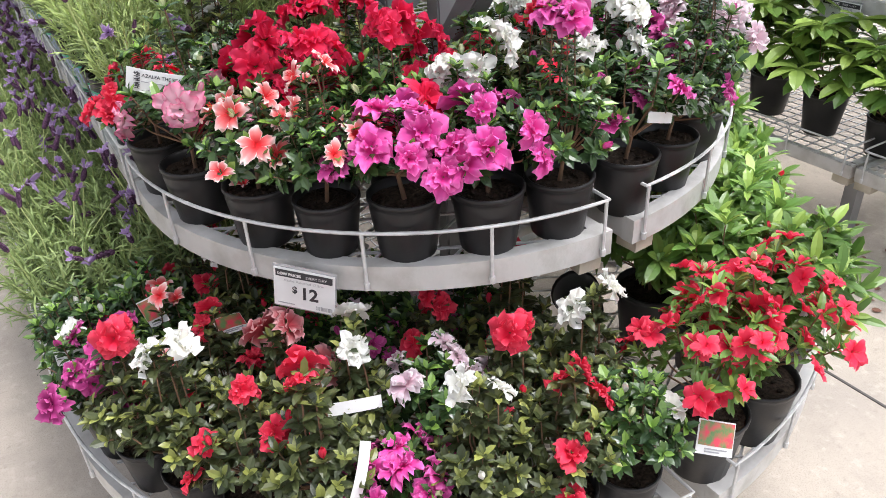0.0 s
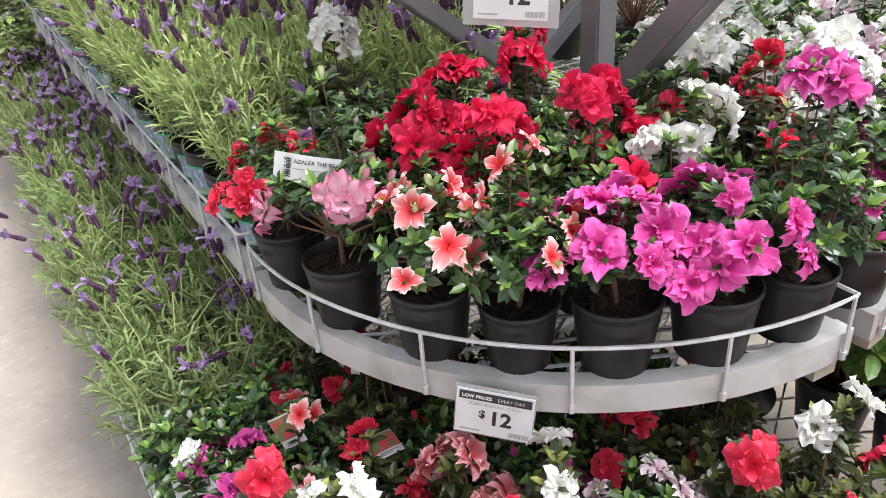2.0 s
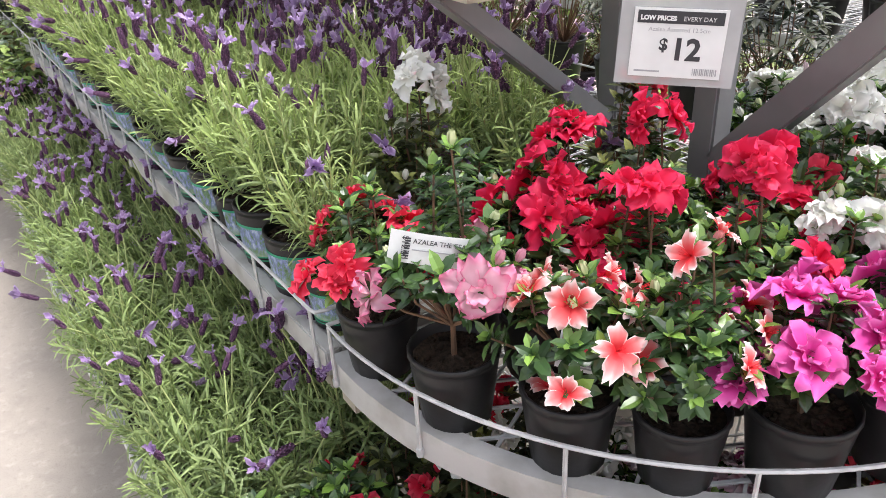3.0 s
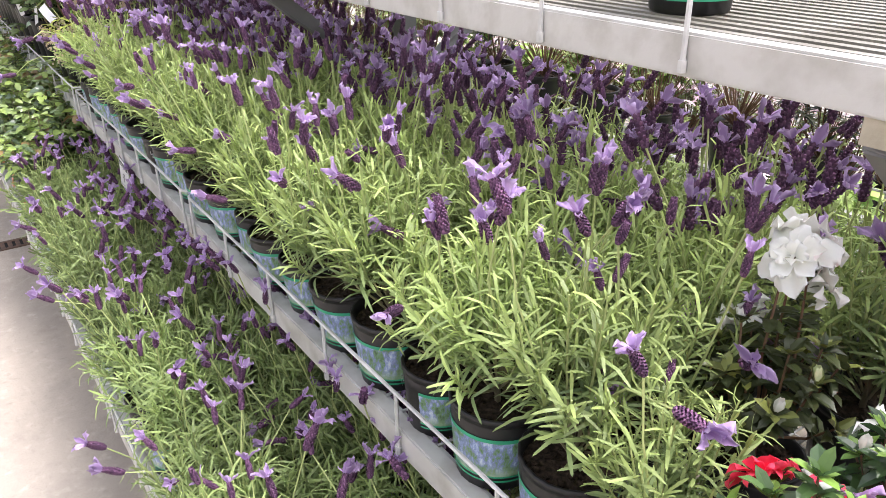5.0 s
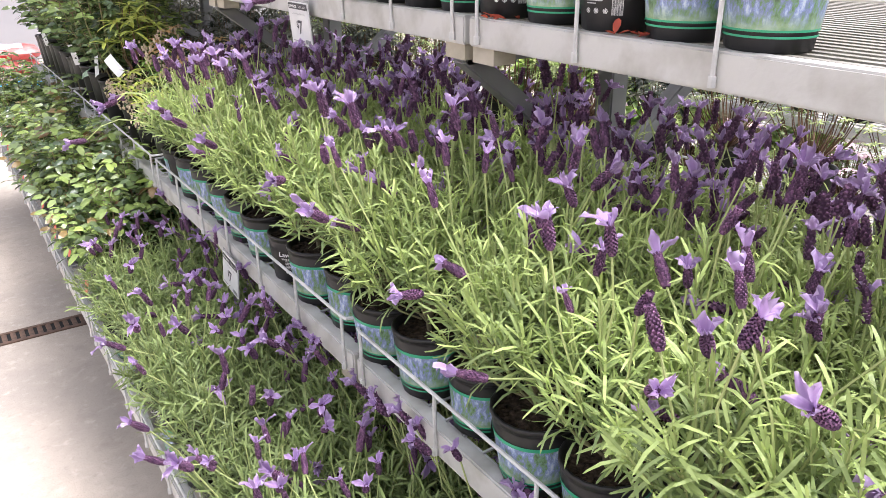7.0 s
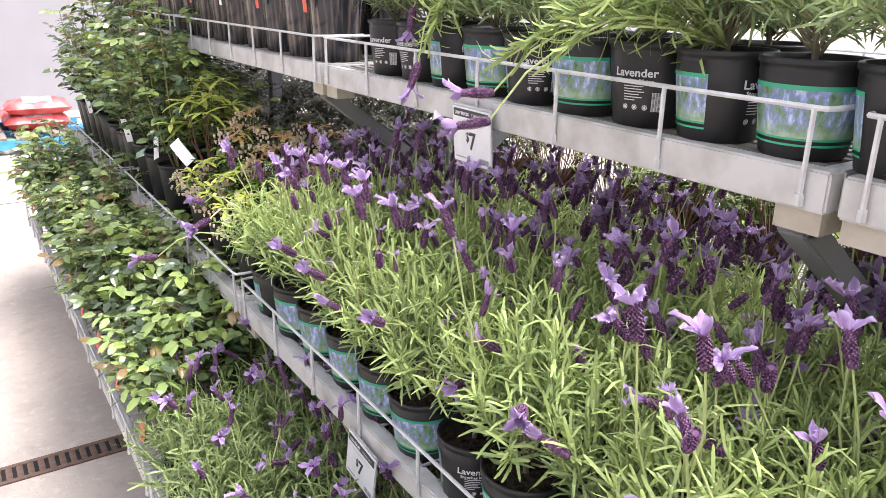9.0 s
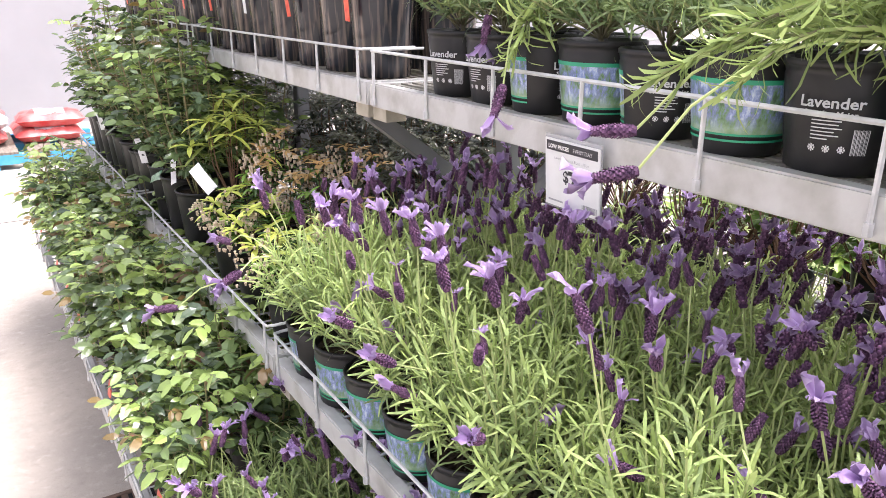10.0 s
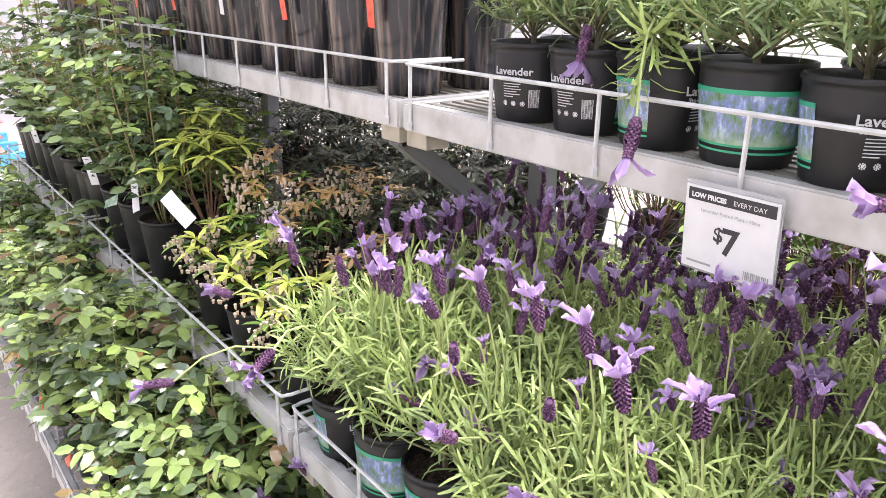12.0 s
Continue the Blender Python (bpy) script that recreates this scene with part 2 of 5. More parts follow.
def photo_material():
    """Printed picture of lavender in flower: blue-violet tufts over green, on the pot's sleeve."""
    m = mat("lavender_photo_print", (0.14, 0.26, 0.12), 0.38, color2=(0.36, 0.48, 0.30), scale=60)
    n, l = m.node_tree.nodes, m.node_tree.links
    b = next(x for x in n if x.type == "BSDF_PRINCIPLED")
    old = b.inputs["Base Color"].links[0].from_socket
    tc = n.new("ShaderNodeTexCoord")
    mp = n.new("ShaderNodeMapping")
    mp.inputs["Scale"].default_value = (1, 1, 0.42)
    v = n.new("ShaderNodeTexNoise")
    v.inputs["Scale"].default_value = 85
    v.inputs["Detail"].default_value = 9
    v.inputs["Roughness"].default_value = 0.68
    l.new(tc.outputs["Object"], mp.inputs[0])
    l.new(mp.outputs[0], v.inputs["Vector"])
    r = n.new("ShaderNodeValToRGB")
    e = r.color_ramp.elements
    e[0].position, e[0].color = 0.36, (0.08, 0.14, 0.07, 1)
    e[1].position, e[1].color = 0.70, (0.62, 0.68, 0.70, 1)
    for p, c in ((0.44, (0.16, 0.30, 0.14, 1)), (0.50, (0.20, 0.24, 0.42, 1)), (0.56, (0.30, 0.38, 0.62, 1)), (0.62, (0.52, 0.60, 0.70, 1))):
        k = e.new(p)
        k.color = c
    l.new(v.outputs[0], r.inputs[0])
    sx = n.new("ShaderNodeSeparateXYZ")
    l.new(tc.outputs["Object"], sx.inputs[0])
    g = n.new("ShaderNodeMapRange")
    g.inputs["From Min"].default_value, g.inputs["From Max"].default_value = 0.030, 0.055
    l.new(sx.outputs[2], g.inputs["Value"])
    mx = n.new("ShaderNodeMixRGB")
    l.new(g.outputs[0], mx.inputs[0])
    l.new(old, mx.inputs[1])
    l.new(r.outputs[0], mx.inputs[2])
    l.new(mx.outputs[0], b.inputs["Base Color"])
    return m


M_PHOTO = photo_material()
# ---- mesh building ----
rng = random.Random(7)
UP = Vector((0, 0, 1))


class Geo:
    """Gathers vertices, faces and the weight w of each vertex."""

    def __init__(self):
        self.v, self.f, self.w = [], [], []

    def add(self, verts, faces, w=None):
        k = len(self.v)
        self.v.extend(verts)
        self.w.extend(w if w else [0.0] * len(verts))
        self.f.extend([tuple(i + k for i in f) for f in faces])

    def box(self, x0, x1, y0, y1, z0, z1):
        self.add([(x, y, z) for z in (z0, z1) for y in (y0, y1) for x in (x0, x1)],
                 [(0, 2, 3, 1), (4, 5, 7, 6), (0, 1, 5, 4), (2, 6, 7, 3), (0, 4, 6, 2), (1, 3, 7, 5)])

    def beam(self, a, b, w, h, up=UP):
        """A bar with a rectangular section from a to b."""
        a, b = Vector(a), Vector(b)
        d = (b - a).normalized()
        s = d.cross(up)
        s = s.normalized() if s.length > 1e-4 else Vector((1, 0, 0))
        u = s.cross(d)
        self.add([p + s * (i * w / 2) + u * (j * h / 2) for p in (a, b) for i, j in ((-1, -1), (1, -1), (1, 1), (-1, 1))],
                 [(3, 2, 1, 0), (4, 5, 6, 7), (0, 1, 5, 4), (1, 2, 6, 5), (2, 3, 7, 6), (3, 0, 4, 7)])

    def tube(self, pts, r, sides=6, r1=None, w=0.0, w1=None):
        """A round rod through pts, from radius r to r1."""
        pts = [Vector(p) for p in pts]
        n = len(pts)
        r1 = r if r1 is None else r1
        w1 = w if w1 is None else w1
        vs, fs, ws = [], [], []
        for i, p in enumerate(pts):
            d = (pts[min(i + 1, n - 1)] - pts[max(i - 1, 0)]).normalized()
            s = d.cross(UP if abs(d.z) < 0.9 else Vector((1, 0, 0))).normalized()
            u = s.cross(d)
            q = i / max(n - 1, 1)
            for k in range(sides):
                a = 2 * math.pi * k / sides
                vs.append(p + (s * math.cos(a) + u * math.sin(a)) * (r + (r1 - r) * q))
                ws.append(w + (w1 - w) * q)
        for i in range(n - 1):
            for k in range(sides):
                k2 = (k + 1) % sides
                fs.append((i * sides + k, i * sides + k2, (i + 1) * sides + k2, (i + 1) * sides + k))
        fs.append(tuple(range(sides - 1, -1, -1)))
        fs.append(tuple((n - 1) * sides + k for k in range(sides)))
        self.add(vs, fs, ws)

    def lathe(self, profile, sides=24, start=0.0, sweep=2 * math.pi, centre=(0, 0)):
        """A surface turned round the upright axis from (radius, height) pairs."""
        closed = sweep > 6.28
        cols = sides if closed else sides + 1
        vs = []
        for rr, z in profile:
            for k in range(cols):
                a = start + sweep * k / sides
                vs.append((centre[0] + rr * math.cos(a), centre[1] + rr * math.sin(a), z))
        fs = []
        for i in range(len(profile) - 1):
            for k in range(sides):
                k2 = (k + 1) % cols
                fs.append((i * cols + k, i * cols + k2, (i + 1) * cols + k2, (i + 1) * cols + k))
        self.add(vs, fs)

    def blade(self, base, d, n, length, width, droop=0.0, w0=0.0, w1=0.0):
        """A narrow leaf with a blunt tip, widest beyond its middle, bent downwards by droop."""
        s = d.cross(n).normalized() * (width / 2)
        mids = [base, base + d * (length * 0.35) + n * (droop * length * 0.08), base + d * (length * 0.72) - n * (droop * length * 0.06), base + d * (length * 0.95) - n * (droop * length * 0.27)]
        tip = base + d * length - n * (droop * length * 0.34)
        vs, ws = [], []
        for p, k, q in zip(mids, (0.35, 0.85, 1.0, 0.6), (0, 0.4, 0.8, 1.0)):
            vs += [p - s * k, p + s * k]
            ws += [w0 + (w1 - w0) * q] * 2
        self.add(vs + [tip], [(0, 1, 3, 2), (2, 3, 5, 4), (4, 5, 7, 6), (6, 7, 8)], ws + [w1])

    def leaf(self, base, d, n, length, width, fold=0.25, droop=0.3, w=0.0):
        """A broad leaf folded along its midrib, with a rounded outline."""
        s = d.cross(n).normalized()
        mid = [base + d * (length * q) + n * (length * (0.10 * q * (1 - q) - droop * 0.38 * q * q)) for q in (0, 0.2, 0.5, 0.8, 1.0)]
        vs = list(mid)
        for sg in (-1, 1):
            for k, wd in ((1, 0.34), (2, 0.5), (3, 0.39)):
                vs.append(mid[k] + s * (sg * width * wd) + n * (fold * width * wd))
        self.add(vs, [(0, 1, 5), (1, 2, 6, 5), (2, 3, 7, 6), (3, 4, 7), (0, 8, 1), (1, 8, 9, 2), (2, 9, 10, 3), (3, 10, 4)], [w] * 11)

    def leaflet(self, base, d, n, length, width, fold=0.25, droop=0.3, w=0.0):
        """A small broad leaf folded along its midrib."""
        s = d.cross(n).normalized()
        mid = [base + d * (length * q) + n * (length * (0.10 * q * (1 - q) - droop * 0.38 * q * q)) for q in (0, 0.3, 0.72, 1.0)]
        vs = list(mid)
        for sg in (-1, 1):
            for k, wd in ((1, 0.47), (2, 0.40)):
                vs.append(mid[k] + s * (sg * width * wd) + n * (fold * width * wd))
        self.add(vs, [(0, 1, 4), (1, 2, 5, 4), (2, 3, 5), (0, 6, 1), (1, 6, 7, 2), (2, 7, 3)], [w] * 8)

    def mesh(self, name, material, smooth=False):
        me = bpy.data.meshes.new(name)
        me.from_pydata([tuple(p) for p in self.v], [], self.f)
        at = me.attributes.new("w", "FLOAT", "POINT")
        at.data.foreach_set("value", self.w)
        me.materials.append(material)
        if smooth:
            me.polygons.foreach_set("use_smooth", [True] * len(me.polygons))
        me.update()
        return me


def part(name, geo, material, parent=None, label="", smooth=False):
    """Links what geo holds as ONE mesh object under a thing or a part."""
    ob = new(name, geo.mesh(name, material, smooth) if isinstance(geo, Geo) else geo)
    if not isinstance(geo, Geo) and material and not geo.materials:
        geo.materials.append(material)
    ob.parent = parent
    if label:
        tagged(ob, label)
    return ob


def bevelled(geo, name, material, width=0.003):
    """The mesh of geo with its edges rounded."""
    bm = bmesh.new()
    me = geo.mesh(name, material)
    bm.from_mesh(me)
    bmesh.ops.bevel(bm, geom=bm.edges[:], offset=width, segments=2, affect="EDGES", clamp_overlap=True)
    bm.to_mesh(me)
    bm.free()
    return me


def text_mesh(words, size, material, bold=0.0, align="LEFT", wrap=None):
    """Lettering in the built-in font, lying in the x-z plane, or wrapped round an upright pot of radius wrap."""
    cu = bpy.data.curves.new("lettering", "FONT")
    cu.body, cu.size, cu.align_x, cu.offset, cu.resolution_u = words, size, align, bold, 2
    ob = bpy.data.objects.new("lettering", cu)
    me = bpy.data.meshes.new_from_object(ob)
    bpy.data.objects.remove(ob)
    for v in me.vertices:
        x, y, _ = v.co
        if wrap:
            a = x / wrap
            v.co = (wrap * math.sin(a), -wrap * math.cos(a), y)
        else:
            v.co = (x, 0, y)
    me.materials.clear()
    me.materials.append(material)
    return me


def thing(name, label, category, group=""):
    return tagged(new(name), label, category, group)


def put(ob, x, y, z, turn=0.0, size=1.0, lean=(0, 0)):
    ob.matrix_basis = pose(x, y, z, lean[0], lean[1], turn)
    ob.scale = (size, size, size)
    return ob


def put_copy(ob, x, y, z, turn=0.0, size=1.0, lean=(0, 0)):
    c = copy_thing(ob, pose(x, y, z, lean[0], lean[1], turn))
    c.scale = (size, size, size)
    return c


class Stock:
    """Hands out a first plant and then copies of it, so that no plant stands outside the place."""

    def __init__(self, makers):
        self.makers, self.made = makers, {}

    def place(self, k, *where, **more):
        k %= len(self.makers)
        if k not in self.made:
            self.made[k] = self.makers[k]()
            return put(self.made[k], *where, **more)
        return put_copy(self.made[k], *where, **more)
# ---- setting ----
AX, CY = 0.914, 1.812            # the bench's middle line, and the middle of its round end
TIERS = [("low", 0.966, 0.346), ("mid", 0.686, 0.816), ("top", 0.432, 1.411)]   # half width, height of the shelf
UNIT = 1.44

g = Geo()
g.add([(-60, -60, 0), (60, -60, 0), (60, 60, 0), (-60, 60, 0)], [(0, 1, 2, 3)])
tagged(part("floor", g, M_CONCRETE), "pale brushed concrete floor with stains", "floor", kind="structure")
g = Geo()
for x in (1.845, -2.4):
    g.box(x - 0.004, x + 0.004, -8, 13, -0.01, 0.003)
for y in (-1.1, 9.4):
    g.box(-9, 9, y - 0.004, y + 0.004, -0.01, 0.0025)
tagged(part("floor_joint", g, M_JOINT), "dark sawn joints in the concrete floor", "floor joint", kind="structure")
g = Geo()
g.box(-9, 12, 14.0, 14.2, 0, 6)
tagged(part("wall_north", g, M_WALL), "plain white painted end wall", "wall", kind="structure")
g = Geo()
g.box(-9.2, -9, -9, 14.0, 0, 4)
tagged(part("wall_west", g, M_WALL), "plain pale side wall", "wall", kind="structure")

# drain across the walkway
drain = tagged(new("drain_grate"), "rusty cast iron slotted drain grate in the concrete", "drain", kind="structure")
# flat near-black strip painted in for the shade inside the channel
g = Geo()
g.box(-3.2, 2.6, 5.565, 5.645, -0.02, 0.0015)
part("channel", g, M_DRAINSHADE, drain)
for y in (5.557, 5.649):
    g = Geo()
    g.box(-3.2, 2.6, y - 0.009, y + 0.009, 0, 0.006)
    part("frame_bar", g, M_GRATE, drain)
g = Geo()
g.box(-0.010, 0.010, 5.566, 5.640, 0, 0.005)
bar_mesh = g.mesh("grate_bar", M_GRATE)
for i in range(110):
    ob = part("grate_bar", bar_mesh, None, drain)
    ob.location = (-3.18 + i * 0.0335, 0, 0)


# ---- plant benches ----
def arc(cx, cy, r, a0, a1, z, n=24):
    """Points round the bench's end; angle 0 points to the walkway, 90 to the front."""
    return [(cx - r * math.cos(radians(a0 + (a1 - a0) * i / n)), cy - r * math.sin(radians(a0 + (a1 - a0) * i / n)), z) for i in range(n + 1)]


POST_MESH = None


def rail_post(parent, x, y, z, inward=(1, 0)):
    """An upright wire from the outside of the shelf edge to the rail."""
    global POST_MESH
    if POST_MESH is None:
        g = Geo()
        g.tube([(0, 0, -0.040), (0, 0, 0.0685)], 0.0034, 6)
        g.tube([(0, 0, -0.044), (0, 0, -0.030)], 0.0055, 6)
        POST_MESH = g.mesh("rail_post", M_WIRE)
    ob = part("rail_post", POST_MESH, None, parent)
    ob.location = (x, y, z)
    return ob


def straight_shelf(unit, half, z, y0, y1, slats, x_mid):
    g = Geo()
    for sx in (-1, 1):
        xa = x_mid + sx * half
        g.box(min(xa, xa - sx * 0.028), max(xa, xa - sx * 0.028), y0, y1, z - 0.05, z)
    for y in (y0 + 0.0, y1 - 0.03):
        g.box(x_mid - half + 0.0285, x_mid + half - 0.0285, y, y + 0.03, z - 0.05, z - 0.001)
    shelf = part("shelf", bevelled(g, "shelf", M_STEEL), None, unit, "white coated steel shelf edge, scuffed")
    if slats:
        g = Geo()
        g.box(-0.0065, 0.0065, y0 + 0.031, y1 - 0.031, -0.008, 0)
        me = g.mesh("slat", M_SLAT)
        k = int(2 * (half - 0.04) / 0.028)
        for i in range(k + 1):
            ob = part("slat", me, None, shelf)
            ob.location = (x_mid - half + 0.04 + i * 2 * (half - 0.04) / k, 0, z - 0.001)
    else:
        g = Geo()
        n = int(2 * half / 0.05)
        for i in range(n + 1):
            x = x_mid - half + 0.032 + i * (2 * half - 0.064) / n
            g.box(x - 0.002, x + 0.002, y0 + 0.03, y1 - 0.03, z - 0.010, z - 0.006)
        n = int((y1 - y0) / 0.05)
        for i in range(1, n):
            y = y0 + i * (y1 - y0) / n
            g.box(x_mid - half + 0.028, x_mid + half - 0.028, y - 0.002, y + 0.002, z - 0.0055, z - 0.002)
        tagged(part("wire_deck", g, M_WIRE, shelf), kind="stuff")
    for sx in (-1, 1):
        xr = x_mid + sx * (half + 0.0045)
        g = Geo()
        xi = x_mid + sx * (half - 0.13)
        g.tube([(xi, y0 + 0.012, z + 0.069), (xr - sx * 0.02, y0 + 0.012, z + 0.069), (xr - sx * 0.003, y0 + 0.016, z + 0.069), (xr, y0 + 0.03, z + 0.069),
                (xr, y1 - 0.03, z + 0.069), (xr - sx * 0.003, y1 - 0.016, z + 0.069), (xr - sx * 0.02, y1 - 0.012, z + 0.069), (xi, y1 - 0.012, z + 0.069)], 0.0034, 6)
        part("rail_wire", g, M_WIRE, shelf)
        n = 6
        for i in range(n + 1):
            rail_post(shelf, xr, y0 + 0.03 + i * (y1 - y0 - 0.06) / n, z)
    for y in (y0 + 0.035, y1 - 0.035):
        for sx in (-1, 1):
            g = Geo()
            xb = x_mid + sx * (half - 0.030)
            g.box(xb - 0.024, xb + 0.024, y - 0.03, y + 0.03, z - 0.078, z - 0.0505)
            part("joint_block", g, M_BLOCK, shelf, "weathered timber joint block")
    return shelf


def bench_unit(y0, length=UNIT, x_mid=AX, tiers=TIERS, label="three-tier white steel plant bench with wire rails"):
    unit = thing("plant_bench", label, "plant bench", "plant benches")
    y1 = y0 + length - 0.014
    for name, half, z in tiers:
        straight_shelf(unit, half, z, y0, y1, name == "top", x_mid)
    top = tiers[-1][2]
    for yy in (y0 + 0.05,):
        g = Geo()
        g.beam((x_mid, yy, 0.0), (x_mid, yy, top - 0.052), 0.05, 0.05, Vector((0, 1, 0)))
        part("support_post", bevelled(g, "support_post", M_POST, 0.004), None, unit)
        for sx in (-1, 1):
            g = Geo()
            g.beam((x_mid + sx * 0.03, yy, top - 0.36), (x_mid + sx * 0.40, yy, top - 0.075), 0.035, 0.04, Vector((0, 1, 0)))
            part("brace", bevelled(g, "brace", M_POST, 0.003), None, unit)
        for name, half, z in tiers:
            g = Geo()
            g.box(x_mid - half + 0.03, x_mid + half - 0.03, yy - 0.02, yy + 0.02, z - 0.092, z - 0.0515)
            part("cross_arm", g, M_POST, unit)
        for sx in (-1, 1):
            g = Geo()
            g.box(x_mid + sx * 0.85 - 0.025, x_mid + sx * 0.85 + 0.025, yy - 0.025, yy + 0.025, 0, tiers[0][2] - 0.094)
            part("foot", g, M_POST, unit)
    return unit


JOINTS = [1.890, 3.42, 4.785, 6.20, 7.65]
for y0, y_next in zip(JOINTS, JOINTS[1:]):
    bench_unit(y0, y_next - y0)


def end_segment(side, cx):
    """A quarter of the bench's round end, with its three curved shelves."""
    seg = thing("round_bench_end", "quarter-round white steel end of the plant bench", "plant bench", "plant benches")
    for name, half, z in TIERS:
        stub = math.degrees(math.asin(0.066 / half))
        a0, a1 = (-stub, 89.2) if side < 0 else (90.8, 180 + stub)
        g = Geo()
        outer, inner = arc(cx, CY, half, a0, a1, 0, 28), arc(cx, CY, half - 0.03, a0, a1, 0, 28)
        n = len(outer)
        vs = [(p[0], p[1], h) for h in (z - 0.05, z) for ring in (outer, inner) for p in ring]
        fs = []
        for i in range(n - 1):
            o0, i0, o1, i1 = i, n + i, 2 * n + i, 3 * n + i
            fs += [(o0, o1, o1 + 1, o0 + 1), (i0, i0 + 1, i1 + 1, i1), (o1, i1, i1 + 1, o1 + 1), (o0, o0 + 1, i0 + 1, i0)]
        fs += [(0, n, 3 * n, 2 * n), (n - 1, 3 * n - 1, 4 * n - 1, 2 * n - 1)][:1] + [(n - 1, 3 * n - 1, 4 * n - 1, 2 * n - 1)]
        g.add(vs, fs)
        for a, turn in ((a0, 1), (a1, -1)):
            d = Vector((-math.cos(radians(a)), -math.sin(radians(a)), 0))
            s = Vector((math.sin(radians(a)), -math.cos(radians(a)), 0)) * (turn * 0.016)
            c = Vector((cx, CY, z - 0.0255))
            g.beam(c + s + d * 0.03, c + s + d * (half - 0.031), 0.03, 0.047)
        shelf = part("shelf", g, M_STEEL, seg, "curved white steel shelf edge, scuffed")
        g = Geo()
        lim = half - 0.03
        pitch = 0.062
        for sl in (1, -1):
            dirv = Vector((1, sl * 0.55, 0)).normalized()
            nor = Vector((-dirv.y, dirv.x, 0))
            for k in range(-20, 21):
                hit = []
                for j in range(-60, 61):
                    p = nor * (k * pitch) + dirv * (j * lim / 60)
                    a = math.degrees(math.atan2(-p.y, -p.x))
                    if p.length < lim and a0 + 1 < a < a1 - 1:
                        hit.append(p)
                if len(hit) > 1:
                    o = Vector((cx, CY, z - 0.006 - 0.0045 * (sl > 0)))
                    g.beam(hit[0] + o, hit[-1] + o, 0.005, 0.004)
        tagged(part("wire_deck", g, M_WIRE, shelf), kind="stuff")
        r = half + 0.0045
        g = Geo()
        pts = arc(cx, CY, r, a0 + 1.5, a1 - 1.5, z + 0.069, 30)
        first = arc(cx, CY, r - 0.12, a0 + 1.5, a0 + 1.5, z + 0.069, 1)[0]
        last = arc(cx, CY, r - 0.12, a1 - 1.5, a1 - 1.5, z + 0.069, 1)[0]
        g.tube([first] + pts + [last], 0.0034, 6)
        part("rail_wire", g, M_WIRE, shelf)
        n = max(3, round(half * radians(a1 - a0) / 0.215))
        for p in arc(cx, CY, r, a0 + 2, a1 - 2, z, n):
            rail_post(shelf, *p)
        for a in (a0 + 3.5, a1 - 3.5):
            g = Geo()
            g.box(-0.024, 0.024, -0.024, 0.024, z - 0.078, z - 0.0505)
            ob = part("joint_block", g, M_BLOCK, shelf, "weathered timber joint block")
            p = arc(cx, CY, half - 0.03, a, a, 0, 1)[0]
            ob.matrix_basis = pose(p[0], p[1], 0, 0, 0, a)
    for a in ((45, 135)[side > 0],):
        p = arc(cx, CY, 0.86, a, a, 0, 1)[0]
        g = Geo()
        g.box(p[0] - 0.025, p[0] + 0.025, p[1] - 0.025, p[1] + 0.025, 0, TIERS[0][2] - 0.052)
        part("foot", g, M_POST, seg)
    return seg


CX2 = AX + 0.034
end_segment(-1, AX)
end_segment(1, CX2)
# post and brace that carry the round end
end_post = thing("end_post", "grey steel post, darkened for shade, with a slanting brace at the bench end", "support post")
g = Geo()
g.beam((AX + 0.015, CY - 0.086, 0), (AX + 0.015, CY - 0.086, 1.355), 0.05, 0.05, Vector((0, 1, 0)))
part("post", bevelled(g, "post", M_POST, 0.004), None, end_post)
g = Geo()
g.beam((AX + 0.015, CY - 0.116, 1.02), (AX + 0.015, CY - 0.405, 1.345), 0.05, 0.05, Vector((1, 0, 0)))
part("brace", bevelled(g, "brace", M_POST, 0.003), None, end_post)

# a second bench beyond the aisle
FAR = [("low", 1.0, 0.346), ("mid", 0.74, 0.816)]
for y0 in (0.1, 0.1 + UNIT, 0.1 + 2 * UNIT, 0.1 + 3 * UNIT):
    bench_unit(y0, UNIT, 3.43, FAR, "two-tier white steel plant bench with wire rails")

# ---- pots ----
def pot_geo(r_top, r_base, h, sides=20):
    g = Geo()
    lip = 0.009
    g.lathe([(0.0, 0.0), (r_base * 0.92, 0.0), (r_base, 0.004), (r_base + (r_top - r_base) * 0.80, h - 0.020), (r_top - 0.0035, h - 0.017), (r_top - 0.002, h - lip),
             (r_top, h - lip + 0.001), (r_top, h - 0.002), (r_top - 0.0015, h), (r_top - 0.005, h - 0.001), (r_top - 0.008, h - 0.025)], sides)
    return g


